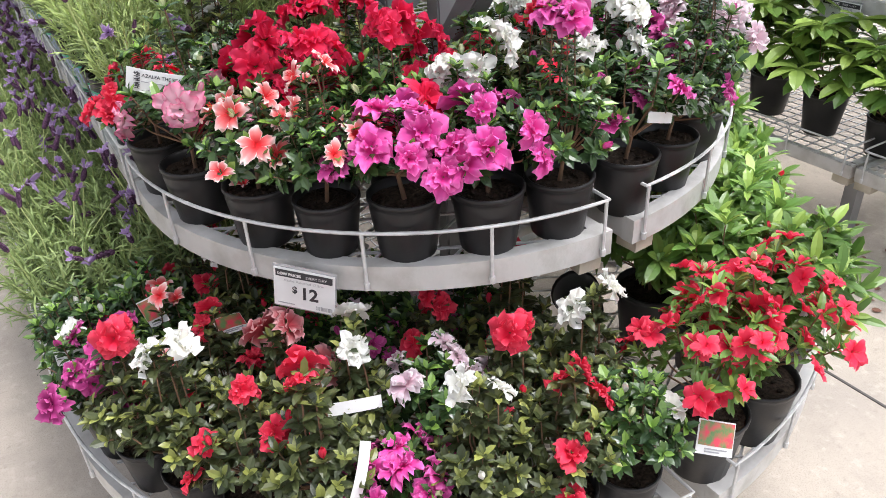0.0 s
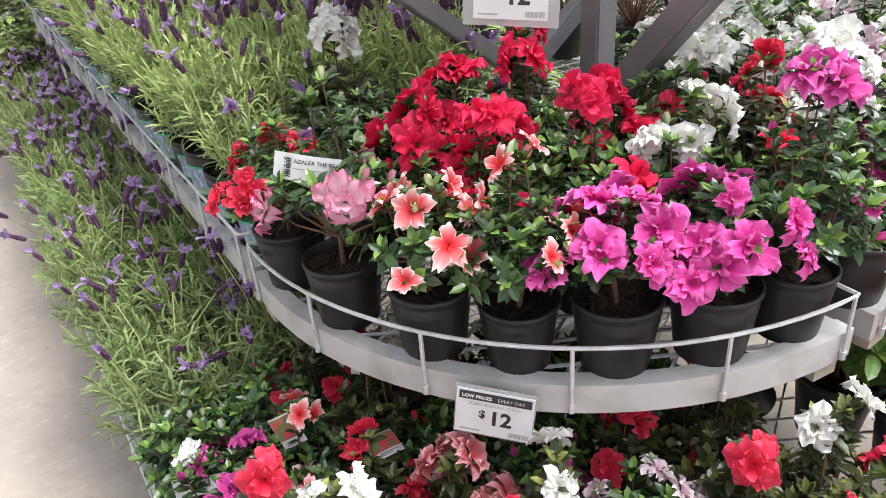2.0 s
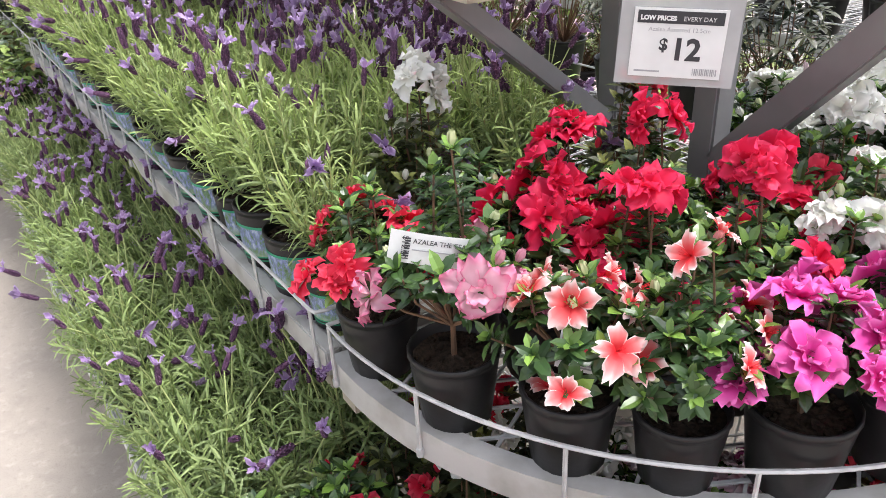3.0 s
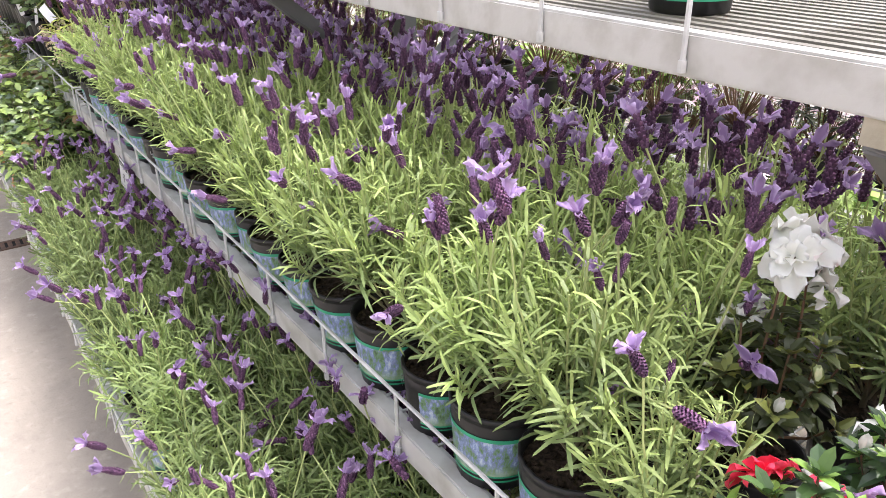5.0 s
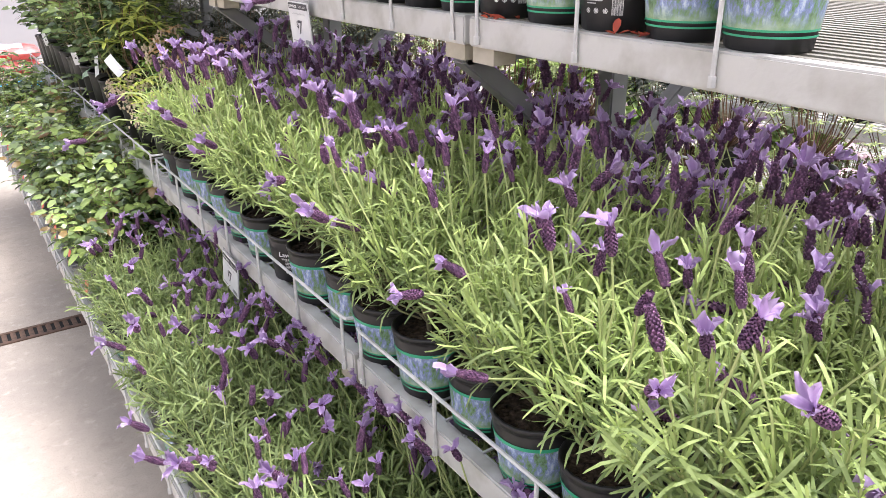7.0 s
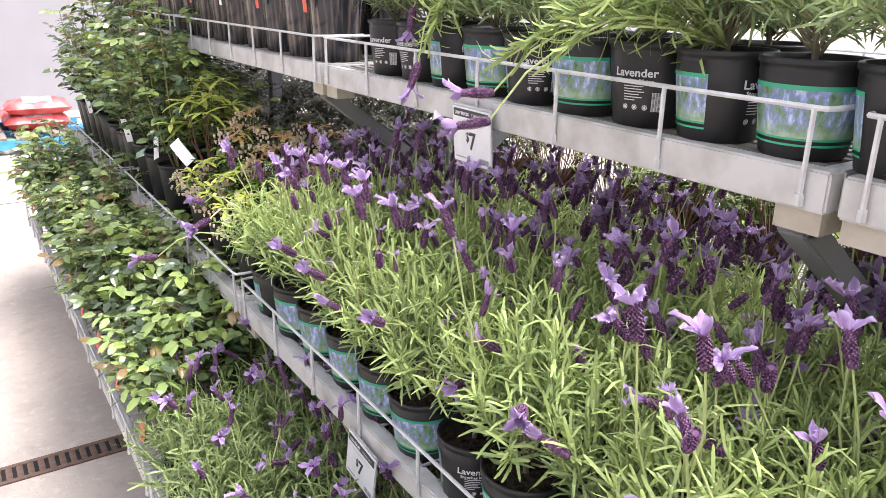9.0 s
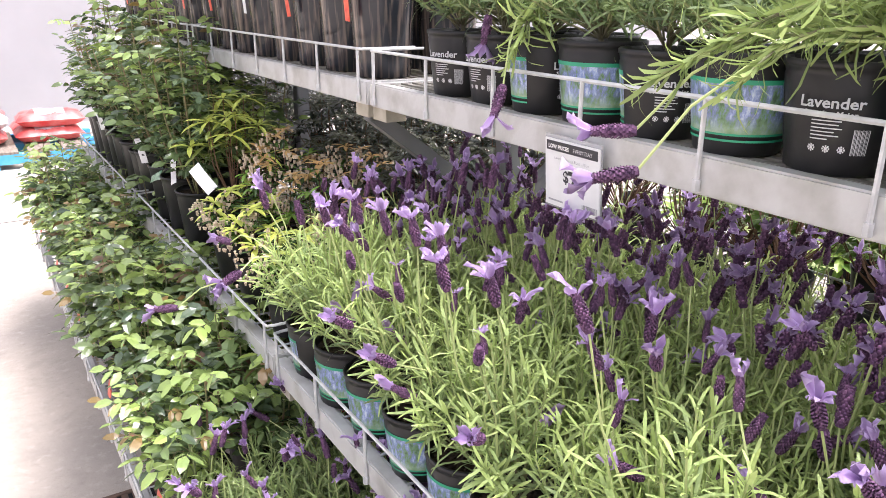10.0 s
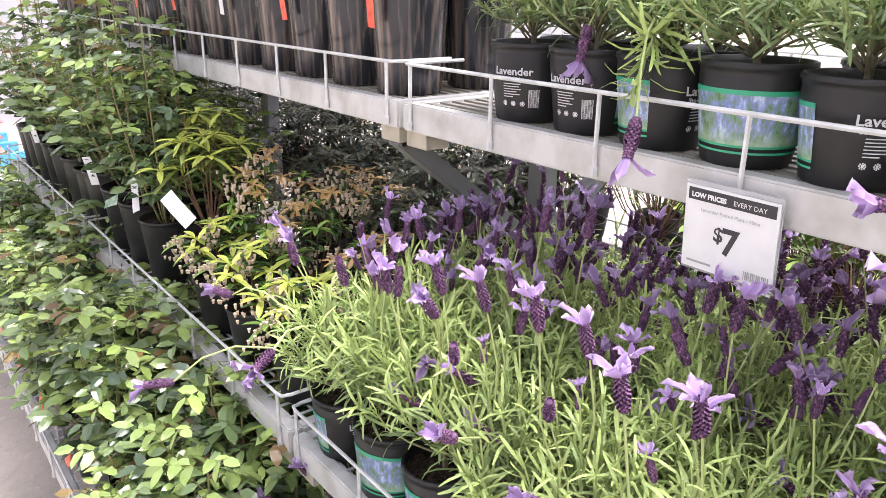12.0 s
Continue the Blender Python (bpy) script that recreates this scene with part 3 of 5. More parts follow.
def soil_geo(r, z, seed):
    rr = random.Random(seed)
    g = Geo()
    rings, sides = 4, 14
    vs, fs = [(0, 0, z + 0.004)], []
    for i in range(1, rings + 1):
        for k in range(sides):
            a = 2 * math.pi * k / sides
            vs.append((r * i / rings * math.cos(a), r * i / rings * math.sin(a), z + rr.uniform(-0.002, 0.004)))
    for k in range(sides):
        fs.append((0, 1 + k, 1 + (k + 1) % sides))
    for i in range(rings - 1):
        for k in range(sides):
            a, b = 1 + i * sides + k, 1 + i * sides + (k + 1) % sides
            fs.append((a, b, b + sides, a + sides))
    g.add(vs, fs)
    for _ in range(24):       # bark chips
        a, q = rr.uniform(0, 6.28), r * math.sqrt(rr.random()) * 0.92
        c = Vector((q * math.cos(a), q * math.sin(a), z + 0.004))
        d = Vector((rr.uniform(-1, 1), rr.uniform(-1, 1), rr.uniform(-0.4, 0.4))).normalized()
        g.beam(c - d * rr.uniform(0.002, 0.007), c + d * rr.uniform(0.002, 0.007), rr.uniform(0.003, 0.007), 0.003)
    return g


POT_MESH = {}


def pot(parent, kind, seed=1):
    r_top, r_base, h, m = {"azalea": (0.064, 0.049, 0.116, M_POT), "lavender": (0.066, 0.052, 0.134, M_POT), "shrub": (0.078, 0.058, 0.15, M_POT),
                           "rose": (0.085, 0.062, 0.20, M_POT), "tall": (0.082, 0.063, 0.26, M_BIGPOT)}[kind]
    if kind not in POT_MESH:
        POT_MESH[kind] = (pot_geo(r_top, r_base, h).mesh("pot", m, True), soil_geo(r_top - 0.0065, h - 0.018, seed).mesh("soil", M_SOIL))
    p = part("pot", POT_MESH[kind][0], None, parent, "black plastic nursery pot")
    q = tagged(part("soil", POT_MESH[kind][1], None, parent, "dark potting mix"), kind="stuff")
    if kind == "lavender":
        p.scale = q.scale = (1, 1, 0.9)
        h *= 0.9
    return p, h


LAV_PRINT = None


def lavender_print(pot_part):
    """Printed sleeve: a picture between green lines on one side, lettering and a barcode on the other."""
    global LAV_PRINT
    if LAV_PRINT is None:
        at = lambda z: 0.052 + (0.066 - 0.052) * 0.80 * (z - 0.004) / 0.110 + 0.0006
        LAV_PRINT = []
        a0, sw = radians(-15), radians(215)
        g = Geo()
        g.lathe([(at(z), z) for z in (0.030, 0.060, 0.098)], 24, a0, sw)
        LAV_PRINT.append(("picture", g.mesh("picture", M_PHOTO, True), "printed lavender picture"))
        for z in (0.022, 0.030, 0.098):
            g = Geo()
            t = 0.003 if z < 0.09 else 0.006
            g.lathe([(at(z) + 0.0004, z - t / 2), (at(z) + 0.0005, z + t / 2)], 24, a0, sw)
            LAV_PRINT.append(("green_line", g.mesh("green_line", M_GREENBAND, True), ""))
        LAV_PRINT.append(("lettering", text_mesh("Lavender", 0.0175, M_POTINK, 0.0004, "CENTER", 0.0641), "white lettering"))
        LAV_PRINT.append(("lettering", text_mesh("Stoechas Major", 0.0085, M_POTINK, 0.0002, "CENTER", 0.0630), "white lettering"))
        g = Geo()
        for k in range(6):
            z = 0.066 - k * 0.0043
            w = (0.50, 0.46, 0.52, 0.40, 0.48, 0.3)[k]
            g.lathe([(at(z) + 0.0004, z), (at(z) + 0.0004, z + 0.0014)], 10, radians(-90) - 0.3, w)
        LAV_PRINT.append(("fine_print", g.mesh("fine_print", M_POTINK), ""))
        g = Geo()
        for k in range(13):
            g.lathe([(at(0.028) + 0.0004, 0.028), (at(0.058) + 0.0004, 0.058)], 1, radians(-90) + 0.42 + k * 0.022, 0.008 + 0.007 * (k % 3 == 0))
        LAV_PRINT.append(("barcode", g.mesh("barcode", M_POTINK), "white barcode"))
        g = Geo()
        for k in range(3):
            c = radians(-90) - 0.26 + k * 0.26
            for j in range(8):
                q = c + 0.055 * math.cos(j * 0.785)
                z = 0.034 + 0.0034 * math.sin(j * 0.785)
                g.lathe([(at(z) + 0.0004, z - 0.001), (at(z) + 0.0004, z + 0.001)], 1, q - 0.013, 0.026)
            g.lathe([(at(0.033) + 0.0004, 0.032), (at(0.036) + 0.0004, 0.036)], 1, c - 0.025, 0.05)
        LAV_PRINT.append(("care_symbol_print", g.mesh("care_symbol_print", M_POTINK), ""))
    heights = {"Lavender": 0.083}
    k = 0
    for name, me, label in LAV_PRINT:
        ob = part(name, me, None, pot_part, label)
        if name in ("care_symbol_print", "fine_print", "barcode"):
            tagged(ob, kind="stuff")
        if name == "lettering":
            ob.location = (0, 0, (0.082, 0.0725)[k])
            k += 1


# ---- lavender ----
def petal(g, base, d, n, length, width, ruffle, rr, edge=1.0, curl=0.5, fine=False):
    """A petal with a waved and frilled margin; w is 1 at its margin."""
    s = d.cross(n).normalized()
    if fine:
        rows = ((0.0, 0.25, 0.0), (0.25, 0.60, 0.0), (0.5, 0.88, 0.12), (0.72, 1.0, 0.32), (0.88, 1.0, 0.72), (1.0, 0.80, 1.0))
        cols = (-1, -0.85, -0.42, 0, 0.42, 0.85, 1)
    else:
        rows = ((0.0, 0.30, 0.0), (0.32, 0.74, 0.0), (0.62, 1.0, 0.10), (0.85, 0.92, 0.40), (1.0, 0.6, 1.0))
        cols = (-1, -0.5, 0, 0.5, 1)
    ph, fq = rr.uniform(0, 6.28), rr.uniform(4.5, 7.5)
    vs, ws = [], []
    for q, wd, e in rows:
        c = base + d * (length * q) - n * (curl * length * q * q * 0.5)
        for k in cols:
            rim = max(q * q * q, abs(k) ** 3 * q)
            wave = math.sin(ph + fq * k + 3.0 * q) * ruffle * length * (q * q) + rr.uniform(-0.16, 0.16) * ruffle * length * rim
            vs.append(c + s * (k * width * wd / 2) + n * (k * k * 0.10 * length * q + wave) - d * (length * (0.26 * k * k * max(0.0, q - 0.6) / 0.4 + rr.uniform(0, 0.02) * (q > 0.95))))
            ws.append(min(1.0, edge * (1.0 if abs(k) == 1 and q > 0.3 else e)))
    m = len(cols)
    fs = [(r * m + c, r * m + c + 1, r * m + c + m + 1, r * m + c + m) for r in range(len(rows) - 1) for c in range(m - 1)]
    g.add(vs, fs, ws)


def spike_geo(base, d, size, withered, rr, rows=15, around=9):
    """A flower head of many small dark scales, and its showy bracts."""
    head, bract = Geo(), Geo()
    s = d.orthogonal().normalized()
    u = d.cross(s)
    L, R = 0.035 * size, 0.0058 * size
    head.tube([base - d * 0.002, base + d * L * 0.2, base + d * L * 0.6, base + d * L], R * 0.75, 7, R * 0.6, 0.1, 0.3)
    for i in range(rows):
        q = i / (rows - 1)
        rad = R * (0.80 + 0.35 * math.sin(math.pi * min(1, q + 0.12)))
        for k in range(around):
            a = k * 6.2832 / around + (i % 2) * 0.35 + rr.uniform(-0.1, 0.1)
            o = s * math.cos(a) + u * math.sin(a)
            c = base + d * (L * q)
            w = rr.uniform(0, 1)
            side = d.cross(o) * (0.0171 / around * size)
            p0 = c + o * rad * 0.6 - d * 0.002
            head.add([p0 - side, p0 + side, c + o * rad * 1.10 + d * 0.0024 * size + side * 0.7, c + o * rad * 1.10 + d * 0.0024 * size - side * 0.7, c + o * rad * 0.75 + d * 0.0042 * size],
                     [(0, 1, 2, 3), (3, 2, 4)], [w * 0.4, w * 0.4, w, w, w * 0.7])
    if not withered:
        n = rr.choice((4, 4, 5, 5, 6))
        for k in range(n):
            a = k * 6.28 / n + rr.uniform(-0.5, 0.5)
            o = s * math.cos(a) + u * math.sin(a)
            dd = (d * rr.uniform(0.6, 1.4) + o * rr.uniform(0.25, 0.95)).normalized()
            nn = (d - dd * d.dot(dd)).normalized()
            petal(bract, base + d * L * 0.93, dd, nn, 0.031 * size * rr.uniform(0.55, 1.15), 0.0125 * size * rr.uniform(0.75, 1.2), 0.16, rr, curl=rr.uniform(-0.5, 0.9))
    return head, bract


def lavender_parts(top, seed, spikes, reach=0.12, rise=0.25, stray=2, low=3, first=0.26, sprigs=(), big=0.056, pairs=10, young=1.0, detail=(15, 9)):
    rr = random.Random(seed)
    leaf, stem = Geo(), Geo()
    heads = []

    def spray(base, tip, n, big, first=0.3, lift=0.0):
        mid = base * 0.62 + tip * 0.38 + Vector((tip.x - base.x, tip.y - base.y, 0)) * 0.30 + Vector((rr.uniform(-1, 1), rr.uniform(-1, 1), 0)) * 0.014
        stem.tube([base, base * 0.49 + mid * 0.42 + tip * 0.09, base * 0.16 + mid * 0.48 + tip * 0.36, tip], 0.0019, 5, 0.0012, 0.0, 1.0)
        ax = (tip - base).normalized()
        for i in range(n):
            q = first + (1 - first) * (i + 0.5) / n
            c = (base * (1 - q) ** 2 + mid * 2 * q * (1 - q) + tip * q * q)
            s = Matrix.Rotation(i * 1.5708 + rr.uniform(-0.4, 0.4), 3, ax) @ ax.orthogonal().normalized()
            for sg, small in ((1, 1.0), (-1, 1.0), (1, 0.55), (-1, 0.55), (1, 0.42)):      # a pair of leaves, and young ones in their axils
                if rr.random() < 0.1:
                    continue
                spread = rr.uniform(0.65, 1.15) * (1.0 - 0.35 * q) if small == 1.0 else rr.uniform(0.2, 0.7)
                d = (s * sg * spread + ax * (0.55 + 0.25 * q) + Vector((rr.uniform(-1, 1), rr.uniform(-1, 1), rr.uniform(-1, 1))) * 0.22).normalized()
                nrm = (ax - d * ax.dot(d)).normalized()
                ln = big * small * rr.uniform(0.75, 1.2) * (1.08 - 0.35 * q)
                # tips paler, as new growth; the darker lower leaves put inner shade into colour
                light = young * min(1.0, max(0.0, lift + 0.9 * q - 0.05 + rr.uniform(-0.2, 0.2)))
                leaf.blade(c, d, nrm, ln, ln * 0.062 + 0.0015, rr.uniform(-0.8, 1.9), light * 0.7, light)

    tips = []
    stem.tube([Vector((0, 0, top - 0.025)), Vector((0.004, 0.002, top + 0.02)), Vector((0, 0, top + 0.05))], 0.0050, 6, 0.0030)
    shoots = 22
    for k in range(shoots):
        a = k * 2.4 + rr.uniform(-0.4, 0.4)
        q = math.sqrt((k + 0.5) / shoots)
        base = Vector((math.cos(a), math.sin(a), 0)) * 0.006 + Vector((0, 0, top + 0.045 * rr.random() ** 1.5))
        tip = Vector((math.cos(a) * reach * q, math.sin(a) * reach * q, top + rise * (1 - 0.40 * q * q) * rr.uniform(0.7, 1.12)))
        spray(base, tip, pairs, big, first)
        tips.append((base, tip))
    for k in range(low):                   # low outer shoots
        a = rr.uniform(0, 6.28)
        base = Vector((math.cos(a), math.sin(a), 0)) * 0.015 + Vector((0, 0, top + 0.01))
        spray(base, base + Vector((math.cos(a) * reach * 0.8, math.sin(a) * reach * 0.8, rr.uniform(0.06, 0.12))), 7, big * 0.85, 0.3)
    for k in range(spikes):
        b, tip = rr.choice(tips)
        q = rr.uniform(0.5, 0.8)
        start = b * (1 - q) + tip * q
        outw = Vector((tip.x, tip.y, 0)) * rr.uniform(0.2, 0.9)
        end = Vector((start.x, start.y, 0)) + outw + Vector((rr.uniform(-0.02, 0.02), rr.uniform(-0.02, 0.02), top + rise * rr.uniform(0.80, 1.32)))
        bow = (start + end) / 2 + Vector((rr.uniform(-1, 1), rr.uniform(-1, 1), 0)) * 0.014
        stem.tube([start, bow, end], 0.0015, 4, 0.0013, 0.9, 0.9)
        d = ((end - bow).normalized() + Vector((rr.uniform(-1, 1), rr.uniform(-1, 1), rr.uniform(-0.3, 0.1))) * 0.4).normalized()
        heads.append(spike_geo(end, d, rr.uniform(0.72, 1.12), rr.random() < 0.25, rr, *detail))
    for k in range(stray):                 # a stray flower hanging outwards
        a = rr.uniform(0, 6.28)
        start = Vector((0, 0, top + 0.06))
        d = Vector((math.cos(a), math.sin(a), 0))
        end = start + d * rr.uniform(0.12, 0.17) + Vector((0, 0, rr.uniform(0.05, 0.15)))
        stem.tube([start, (start + end) / 2 + Vector((0, 0, 0.03)), end], 0.0014, 4, None, 0.9)
        heads.append(spike_geo(end, (d + Vector((0, 0, rr.uniform(-0.15, 0.8)))).normalized(), 1.1, False, rr, *detail))
    for end, down, size, leafy in sprigs:  # long arching shoots over the shelf edge
        start, end = Vector((0, 0, top)), Vector(end)
        d = Vector((end.x, end.y, 0)).normalized()
        bow = start * 0.4 + end * 0.6 + Vector((rr.uniform(-0.02, 0.02), rr.uniform(-0.02, 0.02), 0.10 if leafy else 0.15))
        pts = [start * (1 - s) ** 2 + bow * 2 * s * (1 - s) + end * s * s for s in (0, 0.2, 0.4, 0.6, 0.8, 1.0)]
        stem.tube(pts, 0.0019, 5, 0.0016, 1.0)
        if leafy:
            for a, b in zip(pts, pts[1:]):
                spray(a, b, 5, 0.060, 0.0, 0.7)
        if size:
            heads.append(spike_geo(end, (d * (1 - down) - UP * down).normalized(), size, False, rr))
    return leaf, stem, heads


def joined(geos):
    g = Geo()
    for q in geos:
        g.add(q.v, q.f, q.w)
    return g


def lavender_maker(seed, spikes, reach=0.12, rise=0.25, label="grey-green lavender with purple flower spikes in a black pot", split=True, stray=2, low=3, first=0.26, sprigs=(), big=0.056, pairs=10, young=1.0):
    def make():
        t = thing("potted_lavender", label, "potted plant", "lavender pots on the bench")
        p, h = pot(t, "lavender")
        if split:
            lavender_print(p)
        leaf, stem, heads = lavender_parts(h, seed, spikes, reach, rise, stray, low, first, sprigs, big, pairs, young, (15, 9) if split else (8, 6))
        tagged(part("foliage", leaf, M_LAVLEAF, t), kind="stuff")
        tagged(part("stem_mass", stem, M_LAVSTEM, t), kind="stuff")
        if split:
            for head, bract in heads:
                s = part("flower_spike", head, M_LAVHEAD, t, "dark purple flower head")
                if bract.v:
                    part("bract_tuft", bract, M_LAVBRACT, s, "lilac bracts", True)
        elif heads:
            s = tagged(part("flower_spike_mass", joined([a for a, b in heads]), M_LAVHEAD, t, "dark purple flower heads"), kind="stuff")
            tagged(part("bract_mass", joined([b for a, b in heads]), M_LAVBRACT, s, "lilac bracts", True), kind="stuff")
        return t
    return make


# ---- azaleas ----
def bloom(g, c, ax, size, rr, double=True, petal_width=0.42):
    s = ax.orthogonal().normalized()
    if double:
        for whorl, (n, open_, ln) in enumerate(((5, 1.25, 1.0), (5, 0.9, 0.88), (4, 0.4, 0.6))):
            for k in range(n):
                o = Matrix.Rotation(k * 6.2832 / n + whorl * 0.5 + rr.uniform(-0.35, 0.35), 3, ax) @ s
                op = open_ * rr.uniform(0.75, 1.2)
                d = (ax * (1.05 - op * 0.7) + o * op).normalized()
                nn = (ax - d * ax.dot(d)).normalized()
                petal(g, c + o * rr.uniform(0, 0.004), d, nn, size * 0.62 * ln * rr.uniform(0.75, 1.18), size * 0.52 * (1 - 0.2 * whorl / 2) * rr.uniform(0.8, 1.2), 0.21, rr, curl=rr.uniform(-0.1, 1.0), fine=True)
    else:
        for k in range(5):
            o = Matrix.Rotation(k * 6.2832 / 5 + rr.uniform(-0.15, 0.15), 3, ax) @ s
            d = (ax * rr.uniform(0.5, 1.0) + o * 0.75).normalized()
            nn = (ax - d * ax.dot(d)).normalized()
            petal(g, c, d, nn, size * 0.64 * rr.uniform(0.85, 1.1), size * petal_width * rr.uniform(0.85, 1.15), 0.15, rr, curl=rr.uniform(0.4, 1.2), fine=True)
        for k in range(5):
            o = Matrix.Rotation(k * 1.2566, 3, ax) @ s
            g.tube([c, c + ax * size * 0.38 + o * size * 0.07], 0.0005, 3)


def azalea_maker(seed, colour, flowers, double=True, size=0.062, reach=0.10, rise=0.20, leaf_mat=None, leaves=1.0, label="", buds=3, kind="azalea", second=None, leaf_len=0.031, tall=0, low_first=False):
    leaf_mat = leaf_mat or M_AZLEAF
    word = {"oldrose": "crimson and white", "salmon": "salmon and white", "pink": "pink and white", "blush": "pale pink"}.get(colour, colour)

    def make():
        rr = random.Random(seed)
        t = thing("potted_azalea", label or f"{word} flowering azalea in a black plastic pot", "potted plant", "azaleas on the bench end")
        p, top = pot(t, kind)
        twig, leaf, bud, cbud = Geo(), Geo(), Geo(), Geo()
        tips = []
        trunk = Vector((0, 0, top - 0.02))
        fork = trunk + Vector((rr.uniform(-0.01, 0.01), rr.uniform(-0.01, 0.01), 0.05))
        twig.tube([trunk, fork], 0.0045, 6, 0.0035)
        n = int(15 * leaves) + 4
        for k in range(n):
            a = k * 2.4 + rr.uniform(-0.3, 0.3)
            q = math.sqrt((k + 0.5) / n)
            hz = rise * (1 - 0.55 * q * q) * rr.uniform(0.8, 1.1)
            if k < tall:
                q, hz = q * 0.6, rise * rr.uniform(1.15, 1.4)
            tip = Vector((math.cos(a) * reach * q, math.sin(a) * reach * q, top + hz))
            bow = fork * 0.5 + tip * 0.5 + Vector((math.cos(a), math.sin(a), 0)) * 0.015
            twig.tube([fork, bow, tip], 0.0022, 5, 0.0013)
            tips.append((bow, tip))
            ax = (tip - bow).normalized()
            many = 32 if k < tall else 23
            for i in range(many):                     # a rosette at the tip and leaves down the shoot
                qq = 1.0 if i < 8 else rr.uniform(0.05, 0.95)
                c = bow * (1 - qq) + tip * qq
                if k < tall and i > 14:
                    qq = rr.uniform(0.3, 1.0)
                    c = fork * (1 - qq) ** 2 + bow * 2 * qq * (1 - qq) + tip * qq * qq
                o = Matrix.Rotation(i * 2.4 + rr.uniform(-0.4, 0.4), 3, ax) @ ax.orthogonal().normalized()
                d = (o * rr.uniform(0.5, 1.0) + ax * (rr.uniform(0.25, 1.3) if i < 8 else rr.uniform(-0.1, 0.5))).normalized()
                nn = (ax - d * ax.dot(d)).normalized()
                ln = leaf_len * rr.uniform(0.6, 1.1) * (0.8 if i < 3 else 1.0)
                (leaf.leaflet if leaf_len < 0.035 else leaf.leaf)(c, d, nn, ln, ln * (rr.uniform(0.42, 0.55) if leaf_len < 0.035 else rr.uniform(0.26, 0.36)), rr.uniform(0.1, 0.45), rr.uniform(-0.1, 0.9), rr.uniform(0.15, 0.9) if i < 5 else rr.uniform(0, 0.14))
        order = list(range(n))
        rr.shuffle(order)
        if tall:                                          # the tallest shoots flower first
            order.sort(key=lambda q: q >= tall)
        if low_first:
            order = list(range(n))[::-1]
        for k in range(flowers):
            bow, tip = tips[order[k % n]]
            side = Vector((tip.x, tip.y, 0))
            side = side.normalized() if side.length > 0.001 else Vector((1, 0, 0))
            ax = (side * rr.uniform(0.2, 1.2) + UP * rr.uniform(0.25, 1.0) + Vector((rr.uniform(-0.5, 0.5), rr.uniform(-0.5, 0.5), 0))).normalized()
            c = tip + ax * 0.012 + Vector((rr.uniform(-1, 1), rr.uniform(-1, 1), rr.uniform(-1, 0.6))) * (0.012 + 0.02 * (k >= n))
            fl = Geo()
            bloom(fl, c, ax, size * rr.uniform(0.8, 1.15), rr, double, 0.50 if colour == "scarlet" else 0.42)
            if second and k % 3 == 2:
                part("flower", fl, PETAL[second], t, second + " flower", True)
            else:
                part("flower", fl, PETAL[colour], t, word + " flower", True)
        for k in range(buds):
            bow, tip = rr.choice(tips)
            ax = ((tip - bow).normalized() + Vector((rr.uniform(-0.3, 0.3), rr.uniform(-0.3, 0.3), 0))).normalized()
            c = tip + ax * 0.006
            for j in range(4):
                o = Matrix.Rotation(j * 1.57, 3, ax) @ ax.orthogonal().normalized()
                d = (ax + o * 0.25).normalized()
                (bud if k % 2 else cbud).leaf(c + o * 0.003, d, o, 0.021, 0.013, -0.6, 0.6, 0.4)
        tagged(part("branching", twig, M_TWIG, t), kind="stuff")
        tagged(part("foliage", leaf, leaf_mat, t), kind="stuff")
        for b, m in ((bud, M_BUD), (cbud, PETAL[colour])):
            if b.v:
                tagged(part("bud_growth", b, m, t), kind="stuff")
        return t
    return make


AZ_TALL = Stock([azalea_maker(43, "white", 4, size=0.062, reach=0.09, rise=0.21, leaves=1.3, tall=3, leaf_mat=M_AZBRONZE, label="white azalea with bronze shoots in a black pot")])

# ---- plants on the bench ----
LAV_FRONT = Stock([lavender_maker(11, 2, 0.10, 0.24, low=2, stray=1), lavender_maker(12, 5, 0.11), lavender_maker(13, 7, 0.11), lavender_maker(14, 2, 0.10, 0.26, low=2, stray=1), lavender_maker(18, 8, 0.12, 0.24), lavender_maker(19, 4, 0.11, 0.22, low=2, stray=1),
                   lavender_maker(58, 3, 0.12, 0.22, "grey-green lavender with flower shoots reaching over the rail",
                                  sprigs=(((-0.20, -0.14, 0.31), 0.1, 1.25, False), ((-0.25, 0.17, 0.14), 0.1, 1.3, False), ((-0.10, 0.25, 0.24), 0.0, 1.2, False)))])
LAV_BACK = Stock([lavender_maker(15, 11, 0.10, 0.25, split=False), lavender_maker(16, 14, 0.10, 0.26, split=False), lavender_maker(17, 9, 0.11, 0.22, split=False), lavender_maker(20, 9, 0.11, 0.21, split=False)])
# low shelf: young under 1 darkens the leaves, the shelves' shade put into colour
LAV_LOW = Stock([lavender_maker(23, 4, 0.13, 0.20, stray=1, young=0.6), lavender_maker(24, 2, 0.13, 0.22, stray=0, young=0.65), lavender_maker(25, 5, 0.13, 0.22, stray=1, young=0.6), lavender_maker(26, 3, 0.13, 0.21, stray=0, young=0.6)])
LAV_LOWBACK = Stock([lavender_maker(27, 12, 0.12, 0.25, split=False, young=0.55), lavender_maker(28, 10, 0.12, 0.26, split=False, young=0.55)])
LEAFY = dict(first=0.15, big=0.042, pairs=13, young=0.75)
